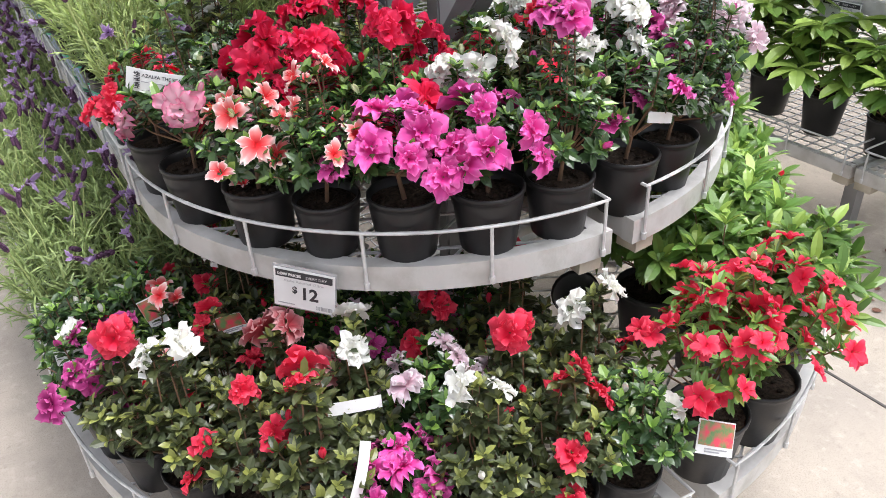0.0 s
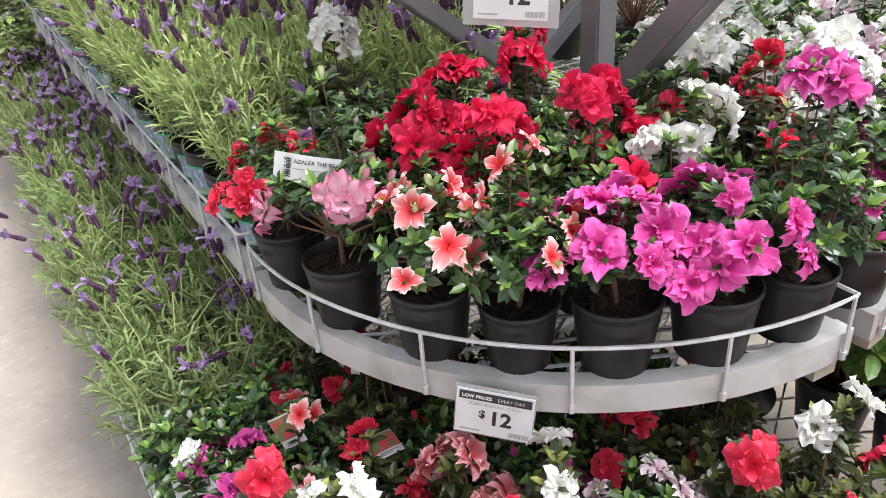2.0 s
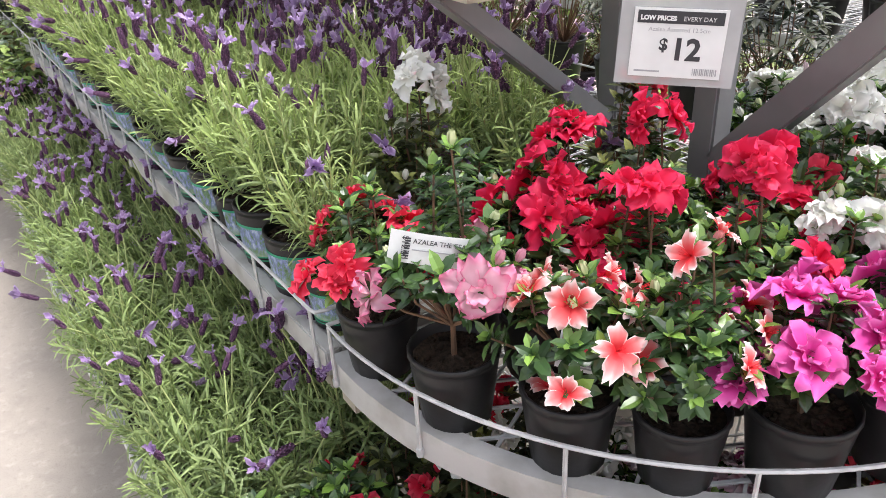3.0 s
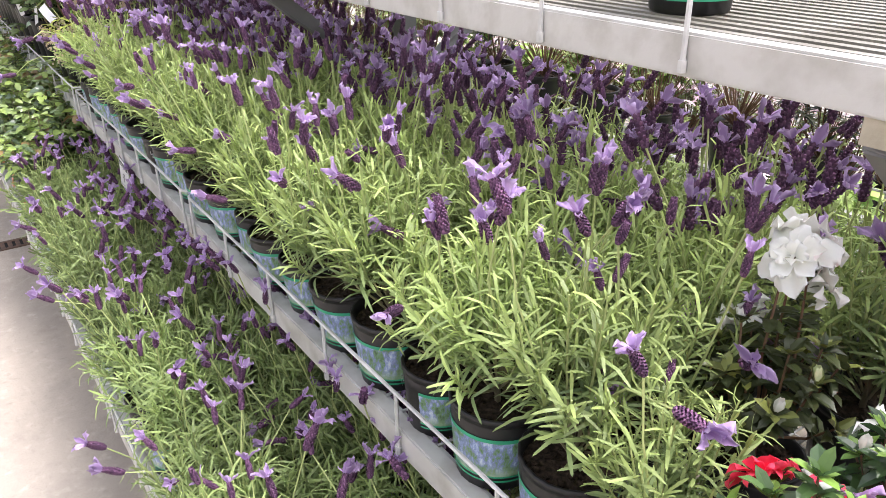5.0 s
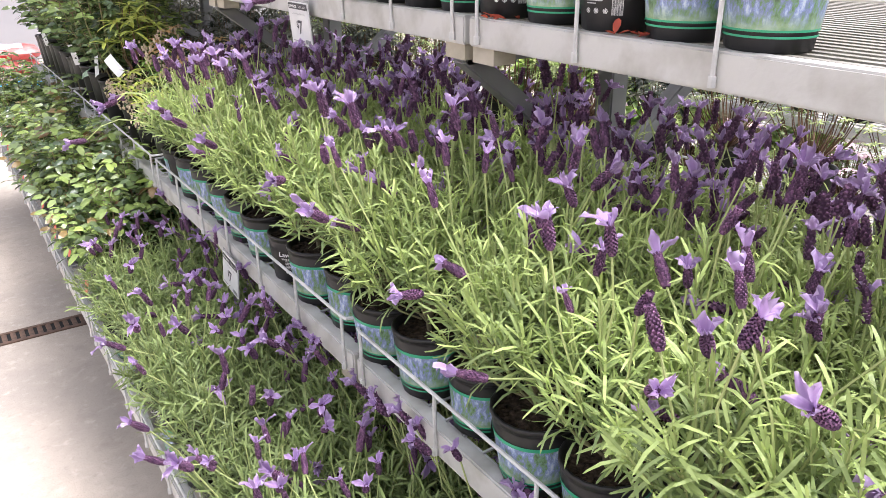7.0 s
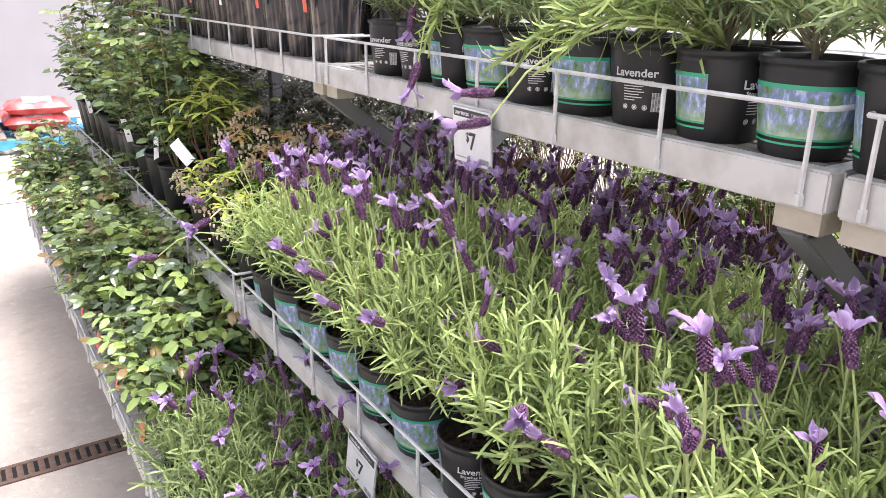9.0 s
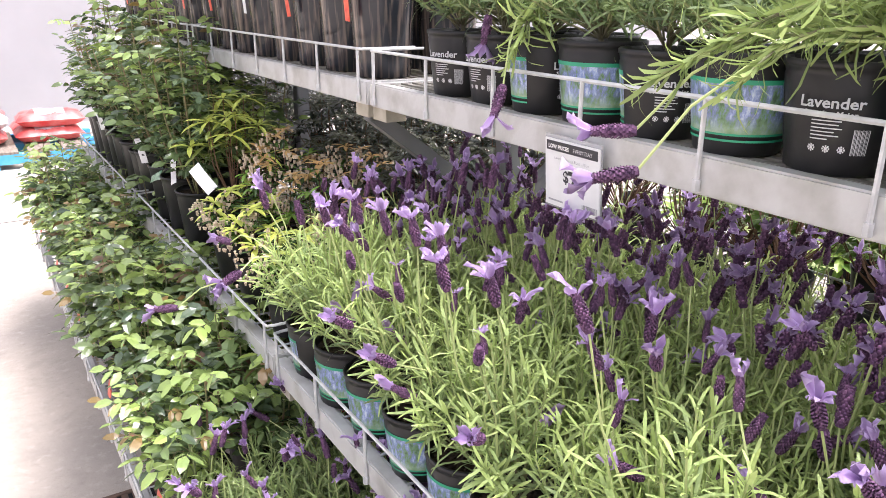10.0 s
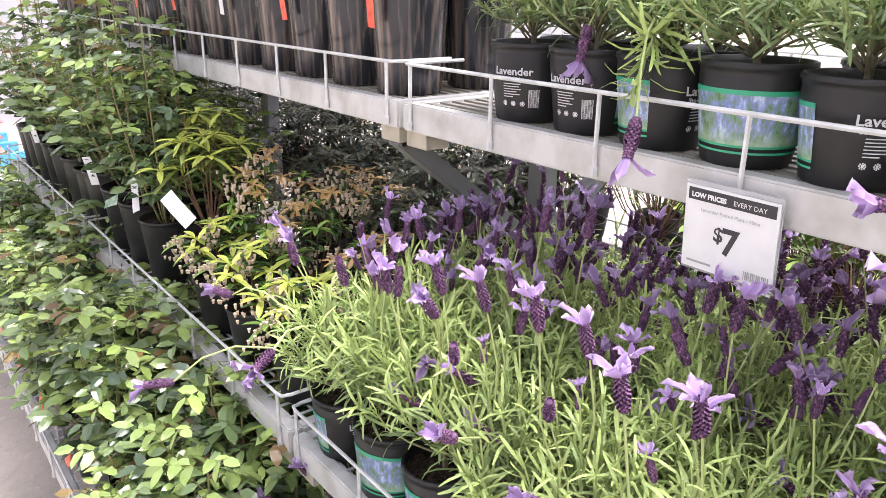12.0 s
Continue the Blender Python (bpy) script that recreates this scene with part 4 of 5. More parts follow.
LAV_LEAFY = Stock([lavender_maker(21, 1, 0.15, 0.20, "leafy grey-green lavender in a black printed pot", stray=1, low=3, **LEAFY), lavender_maker(22, 0, 0.16, 0.18, "leafy grey-green lavender in a black printed pot", stray=0, low=4, **LEAFY),
                   lavender_maker(29, 0, 0.12, 0.22, "lavender with a long leafy flowering branch over the shelf edge", stray=0, low=4, **LEAFY,
                                  sprigs=(((-0.225, 0.215, 0.05), 0.05, 1.2, False), ((-0.26, 0.175, 0.018), 0.15, 1.2, False), ((-0.21, 0.235, 0.085), 0.2, 0, True), ((-0.16, 0.16, 0.14), 0.2, 0, True), ((-0.20, 0.12, 0.10), 0.2, 0, True), ((-0.19, 0.19, 0.12), 0.2, 0, True), ((-0.14, 0.10, 0.17), 0.2, 0, True))),
                   lavender_maker(30, 0, 0.12, 0.23, "lavender with drooping flowers in a black printed pot", stray=0, low=3, **LEAFY,
                                  sprigs=(((-0.135, -0.065, 0.055), 0.6, 1.3, False), ((-0.05, 0.095, 0.15), 0.85, 1.25, False), ((-0.10, -0.03, 0.085), 0.5, 0, True)))])
rng = random.Random(3)
PITCH = 0.1425
n_along = 20
for i in range(n_along):
    yy = JOINTS[0] + 0.085 + i * PITCH
    for j in range(5):
        x = 0.298 + j * 0.138
        if abs(x - AX) < 0.10 and min(abs(yy - q - 0.05) for q in JOINTS) < 0.11:
            continue
        stock, k = (LAV_FRONT, rng.choice(((0, 3, 5, 0, 1), (1, 2, 4, 5, 4))[j])) if j < 2 else (LAV_BACK, rng.choice(((0, 1, 2), (0, 1, 2, 3), (2, 3))[j - 2]))
        if i == 0 and j in (1, 2):         # a white azalea set among the lavender
            if j == 1:
                AZ_TALL.place(0, 0.500, 2.0, 0.811, 40, 0.98)
            continue
        if i == n_along - 1 and j == 0:
            LAV_FRONT.place(6, x, yy, 0.811, 0)
            continue
        stock.place(k, x + rng.uniform(-0.006, 0.006), yy + rng.uniform(-0.006, 0.006), 0.811, rng.uniform(70, 150) if j == 0 and i % 5 != 3 else rng.uniform(0, 360), rng.uniform(0.92, 1.06) * (0.85 if i + j < 1 else 1.0), (rng.uniform(-3, 3), rng.uniform(-3, 3)))
# lower shelf
for i in range(n_along):
    yy = JOINTS[0] + 0.085 + i * PITCH
    for j in range(4):
        x = 0.030 + j * 0.138
        stock, k = (LAV_LOW, rng.randrange(4)) if j < 2 else (LAV_LOWBACK, rng.randrange(2))
        stock.place(k, x + rng.uniform(-0.008, 0.008), yy + rng.uniform(-0.008, 0.008), 0.341, rng.uniform(0, 360), rng.uniform(0.95, 1.08), (rng.uniform(-4, 4), rng.uniform(-10, 0) if j == 0 else rng.uniform(-4, 4)))
LAV_LEAFY.place(0, 0.62, 2.275, 1.4095, 130)
# top shelf: one row, and a few behind
for i, turn in enumerate((-40, -55, 150, 165, -10, 120, -40, 0, 150, -20, 155, -50, 170, 140)):
    yy = 4.52 - i * 0.127
    if abs(yy - JOINTS[1]) < 0.03:
        yy += 0.02
    special = {7: 2, 2: 3}.get(i)
    if special:
        LAV_LEAFY.place(special, 0.552, yy, 1.4095, 0)
    else:
        LAV_LEAFY.place(i % 2, 0.552 + rng.uniform(-0.004, 0.004), yy, 1.4095, turn - 30, rng.uniform(0.97, 1.03))
    if i % 5 != 3:
        LAV_LEAFY.place((i + 1) % 2, 0.70 + rng.uniform(-0.01, 0.01), yy + 0.03, 1.4095, turn + 90, rng.uniform(0.97, 1.03))


AZ = {
    "red": Stock([azalea_maker(31, "red", 9, size=0.066, rise=0.15, tall=2, leaves=1.3), azalea_maker(32, "red", 8, size=0.068, rise=0.16, tall=3, leaves=1.5), azalea_maker(33, "red", 6, size=0.066, rise=0.18, tall=3, leaves=1.6)]),
    "pink": Stock([azalea_maker(34, "pink", 5, size=0.066, leaves=1.1, rise=0.20, tall=2, low_first=True, buds=6)]),
    "salmon": Stock([azalea_maker(35, "salmon", 14, False, 0.050, rise=0.14, buds=8), azalea_maker(36, "salmon", 7, False, 0.047, rise=0.17, leaves=1.8, tall=3, buds=6)]),
    "magenta": Stock([azalea_maker(37, "magenta", 15, size=0.054, rise=0.13, reach=0.10), azalea_maker(38, "magenta", 13, size=0.056, rise=0.15)]),
    "magenta_tall": Stock([azalea_maker(39, "magenta", 3, size=0.062, rise=0.21, leaves=1.5, tall=4)]),
    "magenta_bare": Stock([azalea_maker(40, "magenta", 3, size=0.058, rise=0.20, leaves=0.45, buds=1)]),
    "white": Stock([azalea_maker(41, "white", 6, size=0.064, rise=0.22, leaves=1.4, buds=6), azalea_maker(42, "white", 10, size=0.064, rise=0.25, leaves=1.4, buds=5)]),
    "blush": Stock([azalea_maker(44, "blush", 10, size=0.056, rise=0.22, leaves=1.4), azalea_maker(45, "blush", 7, size=0.050, rise=0.19, leaves=1.3)]),
    "scarlet": Stock([azalea_maker(46, "scarlet", 9, size=0.050, rise=0.17), azalea_maker(47, "scarlet", 6, size=0.054, rise=0.19, leaves=1.4, leaf_mat=M_AZBRONZE, tall=2)]),
    "purple": Stock([azalea_maker(48, "purple", 9, size=0.052, rise=0.16, reach=0.11, leaves=1.2), azalea_maker(49, "purple", 5, size=0.052, rise=0.19, leaves=1.5)]),
    "oldrose": Stock([azalea_maker(50, "oldrose", 6, size=0.060, rise=0.18, leaves=1.3, leaf_mat=M_AZBRONZE, tall=2)]),
    "bronze": Stock([azalea_maker(51, "scarlet", 2, size=0.055, rise=0.19, leaves=1.8, leaf_mat=M_AZBRONZE, tall=6, label="bronze-tipped azalea with few red flowers"),
                     azalea_maker(52, "white", 2, size=0.055, rise=0.20, leaves=1.8, leaf_mat=M_AZBRONZE, tall=5, label="bronze-tipped azalea with few white flowers")]),
    "green": Stock([azalea_maker(53, "white", 1, size=0.05, rise=0.20, leaves=2.0, buds=6, label="bushy green azalea with white buds"), azalea_maker(54, "scarlet", 2, size=0.05, rise=0.2, leaves=2.0, buds=3, label="bushy green azalea with red buds")]),
    "mollis": Stock([azalea_maker(55, "scarlet", 44, False, 0.043, reach=0.14, rise=0.27, leaves=1.1, leaf_mat=M_RHODO, leaf_len=0.042, kind="shrub", label="scarlet azalea with light green leaves in a black pot")]),
    "rhodo": Stock([azalea_maker(56, "blush", 2, False, 0.06, reach=0.15, rise=0.26, leaves=1.7, leaf_mat=M_RHODO, leaf_len=0.07, kind="shrub", label="leafy bright green rhododendron in a black pot"),
                    azalea_maker(57, "scarlet", 2, False, 0.06, reach=0.15, rise=0.26, leaves=1.7, leaf_mat=M_RHODO, leaf_len=0.065, kind="shrub", label="leafy bright green rhododendron in a black pot")]),
}


def on_end(kind, angle, r, z, k=0, size=1.0, turn=None, lean=(0, 0)):
    a = radians(angle)
    return AZ[kind].place(k, (AX if angle < 90 else CX2) - r * math.cos(a), CY - r * math.sin(a), z, rng.uniform(0, 360) if turn is None else turn, size, lean)


rng = random.Random(5)
ZM, ZL = 0.810, 0.340
MID_ROWS = [
    (0.622, [(0, "scarlet", 0), (15.7, "pink", 0), (31.5, "salmon", 0), (44.0, "salmon", 1), (56.8, "magenta", 0), (70, "magenta", 1), (82.5, "magenta_tall", 0), (93.5, "magenta_bare", 0), (106, "purple", 1),
             (120, "magenta_tall", 0), (135, "blush", 0), (150, "white", 0), (165, "blush", 1), (178, "green", 0)]),
    (0.462, [(2, "green", 0), (20, "red", 0), (37, "red", 1), (54, "red", 2), (72, "white", 0), (89, "scarlet", 1), (106, "white", 1), (123, "purple", 0), (140, "blush", 1), (156, "white", 1), (174, "green", 1)]),
    (0.31, [(10, "red", 1), (36, "red", 2), (62, "red", 0), (86, "green", 1), (110, "white", 1), (135, "white", 1), (160, "blush", 0)]),
    (0.16, [(20, "bronze", 0), (130, "white", 0), (165, "green", 0)]),
]
for r, plants in MID_ROWS:
    for a, kind, k in plants:
        on_end(kind, a, r, ZM, k, rng.uniform(0.94, 1.04))
LOW_ROWS = [
    (0.885, [(1, "green", 0), (11, "purple", 0), (20, "bronze", 0), (29, "bronze", 1), (38, "scarlet", 1), (47, "bronze", 0), (56, "magenta", 0), (65, "bronze", 1), (74, "scarlet", 1), (82.5, "green", 0)]),
    (0.74, [(3, "green", 1), (14, "salmon", 1), (26, "scarlet", 1), (38, "oldrose", 0), (49, "bronze", 1), (60, "blush", 1), (71, "bronze", 0), (82, "bronze", 1),
            (112, "rhodo", 1), (126, "rhodo", 0), (140, "rhodo", 1), (155, "rhodo", 0)]),
    (0.59, [(2, "scarlet", 1), (16, "bronze", 1), (31, "green", 1), (46, "purple", 1), (61, "scarlet", 1), (76, "bronze", 0), (115, "rhodo", 0), (135, "rhodo", 1), (155, "rhodo", 0)]),
    (0.44, [(10, "scarlet", 1), (30, "white", 0), (50, "blush", 0), (70, "purple", 1)]),
]
for r, plants in LOW_ROWS:
    for a, kind, k in plants:
        on_end(kind, a, r, ZL, k, rng.uniform(0.94, 1.05))
on_end("mollis", 93, 0.885, ZL, 0, 1.0)
on_end("mollis", 103, 0.90, ZL, 0, 1.0)
on_end("rhodo", 115, 0.88, ZL, 0, 0.95)


# ---- roses and shrubs ----
def rose_maker(seed, reach, rise, kind="rose", canes=7, label="leafy green rose bush in a black pot", tag=True, mats=None):
    def make():
        rr = random.Random(seed)
        t = thing("potted_rose", label, "potted plant", "roses on the bench")
        p, top = pot(t, kind)
        cane, leaf, young = Geo(), Geo(), Geo()
        for k in range(canes):
            a = k * 2.4 + rr.uniform(-0.4, 0.4)
            q = rr.uniform(0.25, 1.0)
            b = Vector((math.cos(a) * 0.02, math.sin(a) * 0.02, top - 0.02))
            tip = Vector((math.cos(a) * reach * q, math.sin(a) * reach * q, top + rise * rr.uniform(0.5, 1.3) * (1.1 - 0.4 * q)))
            bow = (b + tip) / 2 + Vector((math.cos(a), math.sin(a), 0)) * 0.03
            pts = [b * (1 - s) ** 2 + bow * 2 * s * (1 - s) + tip * s * s for s in (0, 0.25, 0.5, 0.75, 1.0)]
            cane.tube(pts, 0.0035, 4, 0.0018)
            for i in range(13):
                s = 0.15 + 0.85 * i / 12
                c = b * (1 - s) ** 2 + bow * 2 * s * (1 - s) + tip * s * s
                ang = i * 2.4 + rr.uniform(-0.4, 0.4)
                d = Vector((math.cos(ang), math.sin(ang), rr.uniform(0.0, 0.6))).normalized()
                stalk = 0.075 * rr.uniform(0.7, 1.2)
                side = d.cross(UP).normalized()
                end = c + d * stalk - UP * 0.008
                cane.tube([c, (c + end) / 2 + UP * 0.004, end], 0.0009, 3)
                g = young if (s > 0.9 and rr.random() < 0.16) or rr.random() < 0.010 else leaf
                w = rr.uniform(0.4, 1.0) if rr.random() < 0.12 + 0.55 * s * s else rr.uniform(0, 0.35)
                for at, sg in ((0.45, 1), (0.45, -1), (0.75, 1), (0.75, -1), (1.0, 0)):
                    o = c + d * stalk * at
                    dd = (d * 0.6 + side * sg + Vector((0, 0, rr.uniform(-0.6, 0.2)))).normalized() if sg else (d - UP * rr.uniform(0.1, 0.7)).normalized()
                    nn = (UP + Vector((rr.uniform(-0.9, 0.9), rr.uniform(-0.9, 0.9), 0)))
                    nn = (nn - dd * nn.dot(dd)).normalized()
                    ln = 0.046 * rr.uniform(0.65, 1.25)
                    g.leaflet(o, dd, nn, ln, ln * 0.50, rr.uniform(-0.1, 0.35), rr.uniform(0.1, 0.7), w)
        tagged(part("cane_mass", cane, M_CANE, t), kind="stuff")
        tagged(part("foliage", leaf, M_ROSELEAF, t), kind="stuff")
        tagged(part("young_growth", young, M_ROSERED, t, "reddish young leaves"), kind="stuff")
        if tag and seed in (61, 67, 68):
            g = Geo()
            g.box(-0.014, 0.014, -0.0006, 0.0006, -0.085, 0.0)
            ob = part("swing_tag", g, M_TAGRED if seed % 2 else M_WHITE, t, "hanging plant tag")
            ob.matrix_basis = pose(-0.088, -0.02, top + 0.05, 6, -8, -70)
        return t
    return make


ROSE = Stock([rose_maker(61, 0.15, 0.28), rose_maker(62, 0.16, 0.33), rose_maker(63, 0.14, 0.24), rose_maker(64, 0.15, 0.30)])
ROSE_MID = Stock([rose_maker(68, 0.14, 0.50, canes=6), rose_maker(69, 0.15, 0.44, canes=6), rose_maker(70, 0.14, 0.58, canes=7)])
ROSE_TALL = Stock([rose_maker(65, 0.13, 0.48, "tall", 8, "tall leafy rose bush in a dark printed pot"), rose_maker(66, 0.13, 0.52, "tall", 8, "tall leafy rose bush in a dark printed pot"),
                   rose_maker(67, 0.14, 0.45, "tall", 8, "tall leafy rose bush in a dark printed pot", True)])
rng = random.Random(9)
for i in range(16):
    yy = JOINTS[2] + 0.10 + i * 0.178
    for j in range(3):
        ROSE.place(rng.randrange(4), 0.06 + j * 0.19, yy + rng.uniform(-0.01, 0.01), 0.341, rng.uniform(0, 360), rng.uniform(0.9, 1.08), (0, rng.uniform(-6, 2)))
for i in range(11):
    for j in range(2):
        ROSE_MID.place(rng.randrange(3), 0.335 + j * 0.19, 5.72 + i * 0.175, 0.811, rng.uniform(-30, 30), rng.uniform(0.95, 1.1) if i else 0.9)
for i in range(16):
    for j in range(2):
        ROSE_TALL.place(rng.randrange(3), 0.578 + j * 0.175, JOINTS[2] + 0.10 + i * 0.175, 1.4095, rng.uniform(-25, 25), rng.uniform(0.97, 1.03))


def shrub_maker(seed, mats, leaf_len, whorls, reach, rise, label, cream=0, narrow=0.3, name="potted_shrub"):
    def make():
        rr = random.Random(seed)
        t = thing(name, label, "potted plant", "mixed shrubs on the bench")
        p, top = pot(t, "shrub")
        twig, leaf, shoot, bells = Geo(), Geo(), Geo(), Geo()
        for k in range(whorls):
            a = k * 2.4 + rr.uniform(-0.3, 0.3)
            q = math.sqrt((k + 0.5) / whorls)
            b = Vector((0, 0, top - 0.015))
            tip = Vector((math.cos(a) * reach * q, math.sin(a) * reach * q, top + rise * (1 - 0.5 * q * q) * rr.uniform(0.75, 1.1)))
            bow = (b + tip) / 2 + Vector((math.cos(a), math.sin(a), 0)) * 0.02
            twig.tube([b, bow, tip], 0.0025, 3, 0.0013)
            for i in range(16):
                qq = 1.0 if i < 8 else rr.uniform(0.3, 0.95)
                c = bow * (1 - qq) + tip * qq
                d = Vector((math.cos(i * 2.4 + k), math.sin(i * 2.4 + k), rr.uniform(-0.35, 0.6))).normalized()
                nn = (UP - d * UP.dot(d)).normalized()
                ln = leaf_len * rr.uniform(0.7, 1.15)
                into, tint = (shoot if i < 8 and q < 0.75 else leaf), rr.uniform(0.55, 1.0) if i < 8 else rr.uniform(0, 0.3)
                if leaf_len < 0.03:
                    into.blade(c, d, nn, ln, ln * narrow, 0.5, tint, tint)
                else:
                    into.leaf(c, d, nn, ln, ln * narrow, 0.3, rr.uniform(0.3, 1.0), tint)
            if k < cream:
                d = Vector((math.cos(a), math.sin(a), 0))
                for j in range(26):
                    c = tip + d * (0.012 + rr.uniform(0, 0.045)) + Vector((rr.uniform(-0.02, 0.02), rr.uniform(-0.02, 0.02), 0.012 - rr.uniform(0, 0.06)))
                    bells.tube([c, c - UP * 0.009], 0.0042, 5, 0.0022)
        tagged(part("branching", twig, M_TWIG, t), kind="stuff")
        tagged(part("foliage", leaf, mats[0], t), kind="stuff")
        tagged(part("young_growth", shoot, mats[1], t, "bright young shoots"), kind="stuff")
        if cream:
            tagged(part("bell_flower_mass", bells, M_CREAM, t, "cream bell flower clusters"), kind="stuff")
        return t
    return make


SHRUB = Stock([
    shrub_maker(71, (M_PIERIS, M_PIERIS), 0.068, 13, 0.11, 0.30, "pieris with yellow-green shoots in a black pot", 0, 0.22),
    shrub_maker(72, (M_AZLEAF, M_PIERISGOLD), 0.040, 12, 0.12, 0.24, "pieris with bronze-gold shoots in a black pot", 6),
    shrub_maker(73, (M_AZLEAF, M_PIERIS), 0.06, 10, 0.12, 0.16, "pieris with cream bell flowers in a black pot", 9),
    shrub_maker(74, (M_SHADELEAF, M_SHADELEAF), 0.05, 20, 0.13, 0.26, "glossy green shrub with shade-darkened leaves in a black pot"),
    shrub_maker(75, (M_FINELEAF, M_FINELEAF), 0.024, 40, 0.15, 0.30, "fine-leaved green shrub in a black pot", 0, 0.25),
    shrub_maker(76, (M_FINELEAF, M_HEATH), 0.022, 40, 0.14, 0.24, "pink-flowering heath in a black pot", 0, 0.45),
    shrub_maker(77, (M_RHODO, M_RHODO), 0.11, 12, 0.18, 0.26, "broad-leaved green shrub in a black pot", 0, 0.42),
])
rng = random.Random(12)
for x, yy, k, s in [(0.325, 4.90, 2, 0.85), (0.320, 5.10, 2, 0.9), (0.325, 5.31, 2, 0.9), (0.485, 4.90, 1, 0.8), (0.47, 5.11, 1, 0.95), (0.48, 5.32, 1, 1.05), (0.40, 5.56, 0, 1.1),
                    (0.66, 5.02, 3, 0.85), (0.69, 5.24, 1, 0.95), (0.68, 5.45, 3, 0.9)] :
    SHRUB.place(k, x, yy, 0.811, rng.uniform(0, 360), s)
for i in range(12):                      # shrubs deep under the top shelf, its shade put into their leaf colour
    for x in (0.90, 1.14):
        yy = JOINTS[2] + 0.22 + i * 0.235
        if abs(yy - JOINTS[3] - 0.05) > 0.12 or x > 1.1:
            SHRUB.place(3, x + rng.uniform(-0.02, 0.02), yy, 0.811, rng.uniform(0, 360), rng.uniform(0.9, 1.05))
for i in range(17):                      # far side of the middle shelf
    SHRUB.place(rng.choice((4, 4, 3, 6)), 1.60 + rng.uniform(-0.02, 0.02), JOINTS[0] + 0.15 + i * 0.27, 0.811, rng.uniform(0, 360), rng.uniform(0.85, 1.0))
    if i > 6:
        SHRUB.place(rng.choice((4, 4, 3)), 1.36 + rng.uniform(-0.02, 0.02), JOINTS[0] + 0.25 + i * 0.27, 0.811, rng.uniform(0, 360), rng.uniform(0.9, 1.05))
for i in range(17):                      # far side of the lower shelf
    for x in (1.52, 1.80):
        SHRUB.place(rng.choice((5, 5, 4, 6)), x + rng.uniform(-0.03, 0.03), JOINTS[0] + 0.2 + i * 0.27, 0.341, rng.uniform(0, 360), rng.uniform(0.9, 1.1))
for i in range(22):                      # the bench beyond the aisle
    yy = 0.3 + i * 0.25
    SHRUB.place(6 if yy < 2.4 else rng.choice((5, 5, 6, 4)), 2.62 + rng.uniform(-0.03, 0.03), yy, 0.341, rng.uniform(0, 360), rng.uniform(0.9, 1.15))
    SHRUB.place(6 if yy < 2.2 else rng.choice((5, 5, 5, 4)), 2.84, yy + 0.1, 0.811, rng.uniform(0, 360), rng.uniform(0.95, 1.1))
    if yy > 2.2:
        SHRUB.place(rng.choice((5, 5, 6)), 2.84 + rng.uniform(-0.03, 0.03), yy + 0.12, 0.341, rng.uniform(0, 360), rng.uniform(0.95, 1.15))
        SHRUB.place(rng.choice((5, 5, 4)), 3.06, yy, 0.811, rng.uniform(0, 360), rng.uniform(1.0, 1.15))

# ---- tags ----
def price_tag(words, price, w, h, label, sleeve=(0.002, 0.004, 0.006)):
    t = thing("price_tag", label, "price tag", "shelf price tags")
    g = Geo()
    g.box(-w / 2, w / 2, -0.0012, 0.0012, -h, 0)
    card = part("card", g, M_WHITE, t)
    g = Geo()
    g.box(-w / 2 - sleeve[0], w / 2 + sleeve[0], 0.0014, 0.0024, -h - sleeve[1], sleeve[2])
    part("sleeve", g, M_SLEEVE, t, "clear plastic sleeve")
    g = Geo()
    hh = min(h * 0.18, 0.0145)
    ls = w * 0.068
    g.box(-w / 2 + 0.004, w / 2 - 0.004, -0.0018, -0.00125, -hh - 0.003, -0.003)
    part("header_band", g, M_INK, card)
    for words_, size, x, z, m, bold in (("LOW PRICES", ls, -w * 0.43, -hh * 0.74 - 0.003, M_WHITE, 0.0004), ("EVERY DAY", ls, w * 0.03, -hh * 0.74 - 0.003, M_WHITE, 0.0)):
        ob = part("lettering", text_mesh(words_, size, m, bold), None, card)
        ob.location = (x, -0.0021, z)
    ob = part("lettering", text_mesh(words, w * (1.35 / len(words)) * 1.1, M_GREYINK, 0.0, "CENTER"), None, card)
    ob.location = (0, -0.0016, -hh - h * 0.15)
    ob = part("lettering", text_mesh("$", h * 0.24, M_INK, 0.0006), None, card)
    ob.location = (-w * 0.2 if len(price) > 1 else -w * 0.16, -0.0016, -h * 0.60)
    ob = part("lettering", text_mesh(price, h * 0.44, M_INK, 0.0011), None, card)
    ob.location = (-w * 0.07, -0.0016, -h * 0.73)
    g = Geo()
    for k in range(14):
        g.box(w * 0.2 + k * w * 0.019, w * 0.2 + k * w * 0.019 + w * (0.012 if k % 3 else 0.006), -0.0017, -0.00125, -h * 0.95, -h * 0.85)
    tagged(part("barcode", g, M_GREYINK, card), kind="stuff")
    g = Geo()
    g.box(-w * 0.44, -w * 0.16, -0.0017, -0.00125, -h * 0.93, -h * 0.905)
    part("print_bar", g, M_GREYINK, card)
    return t


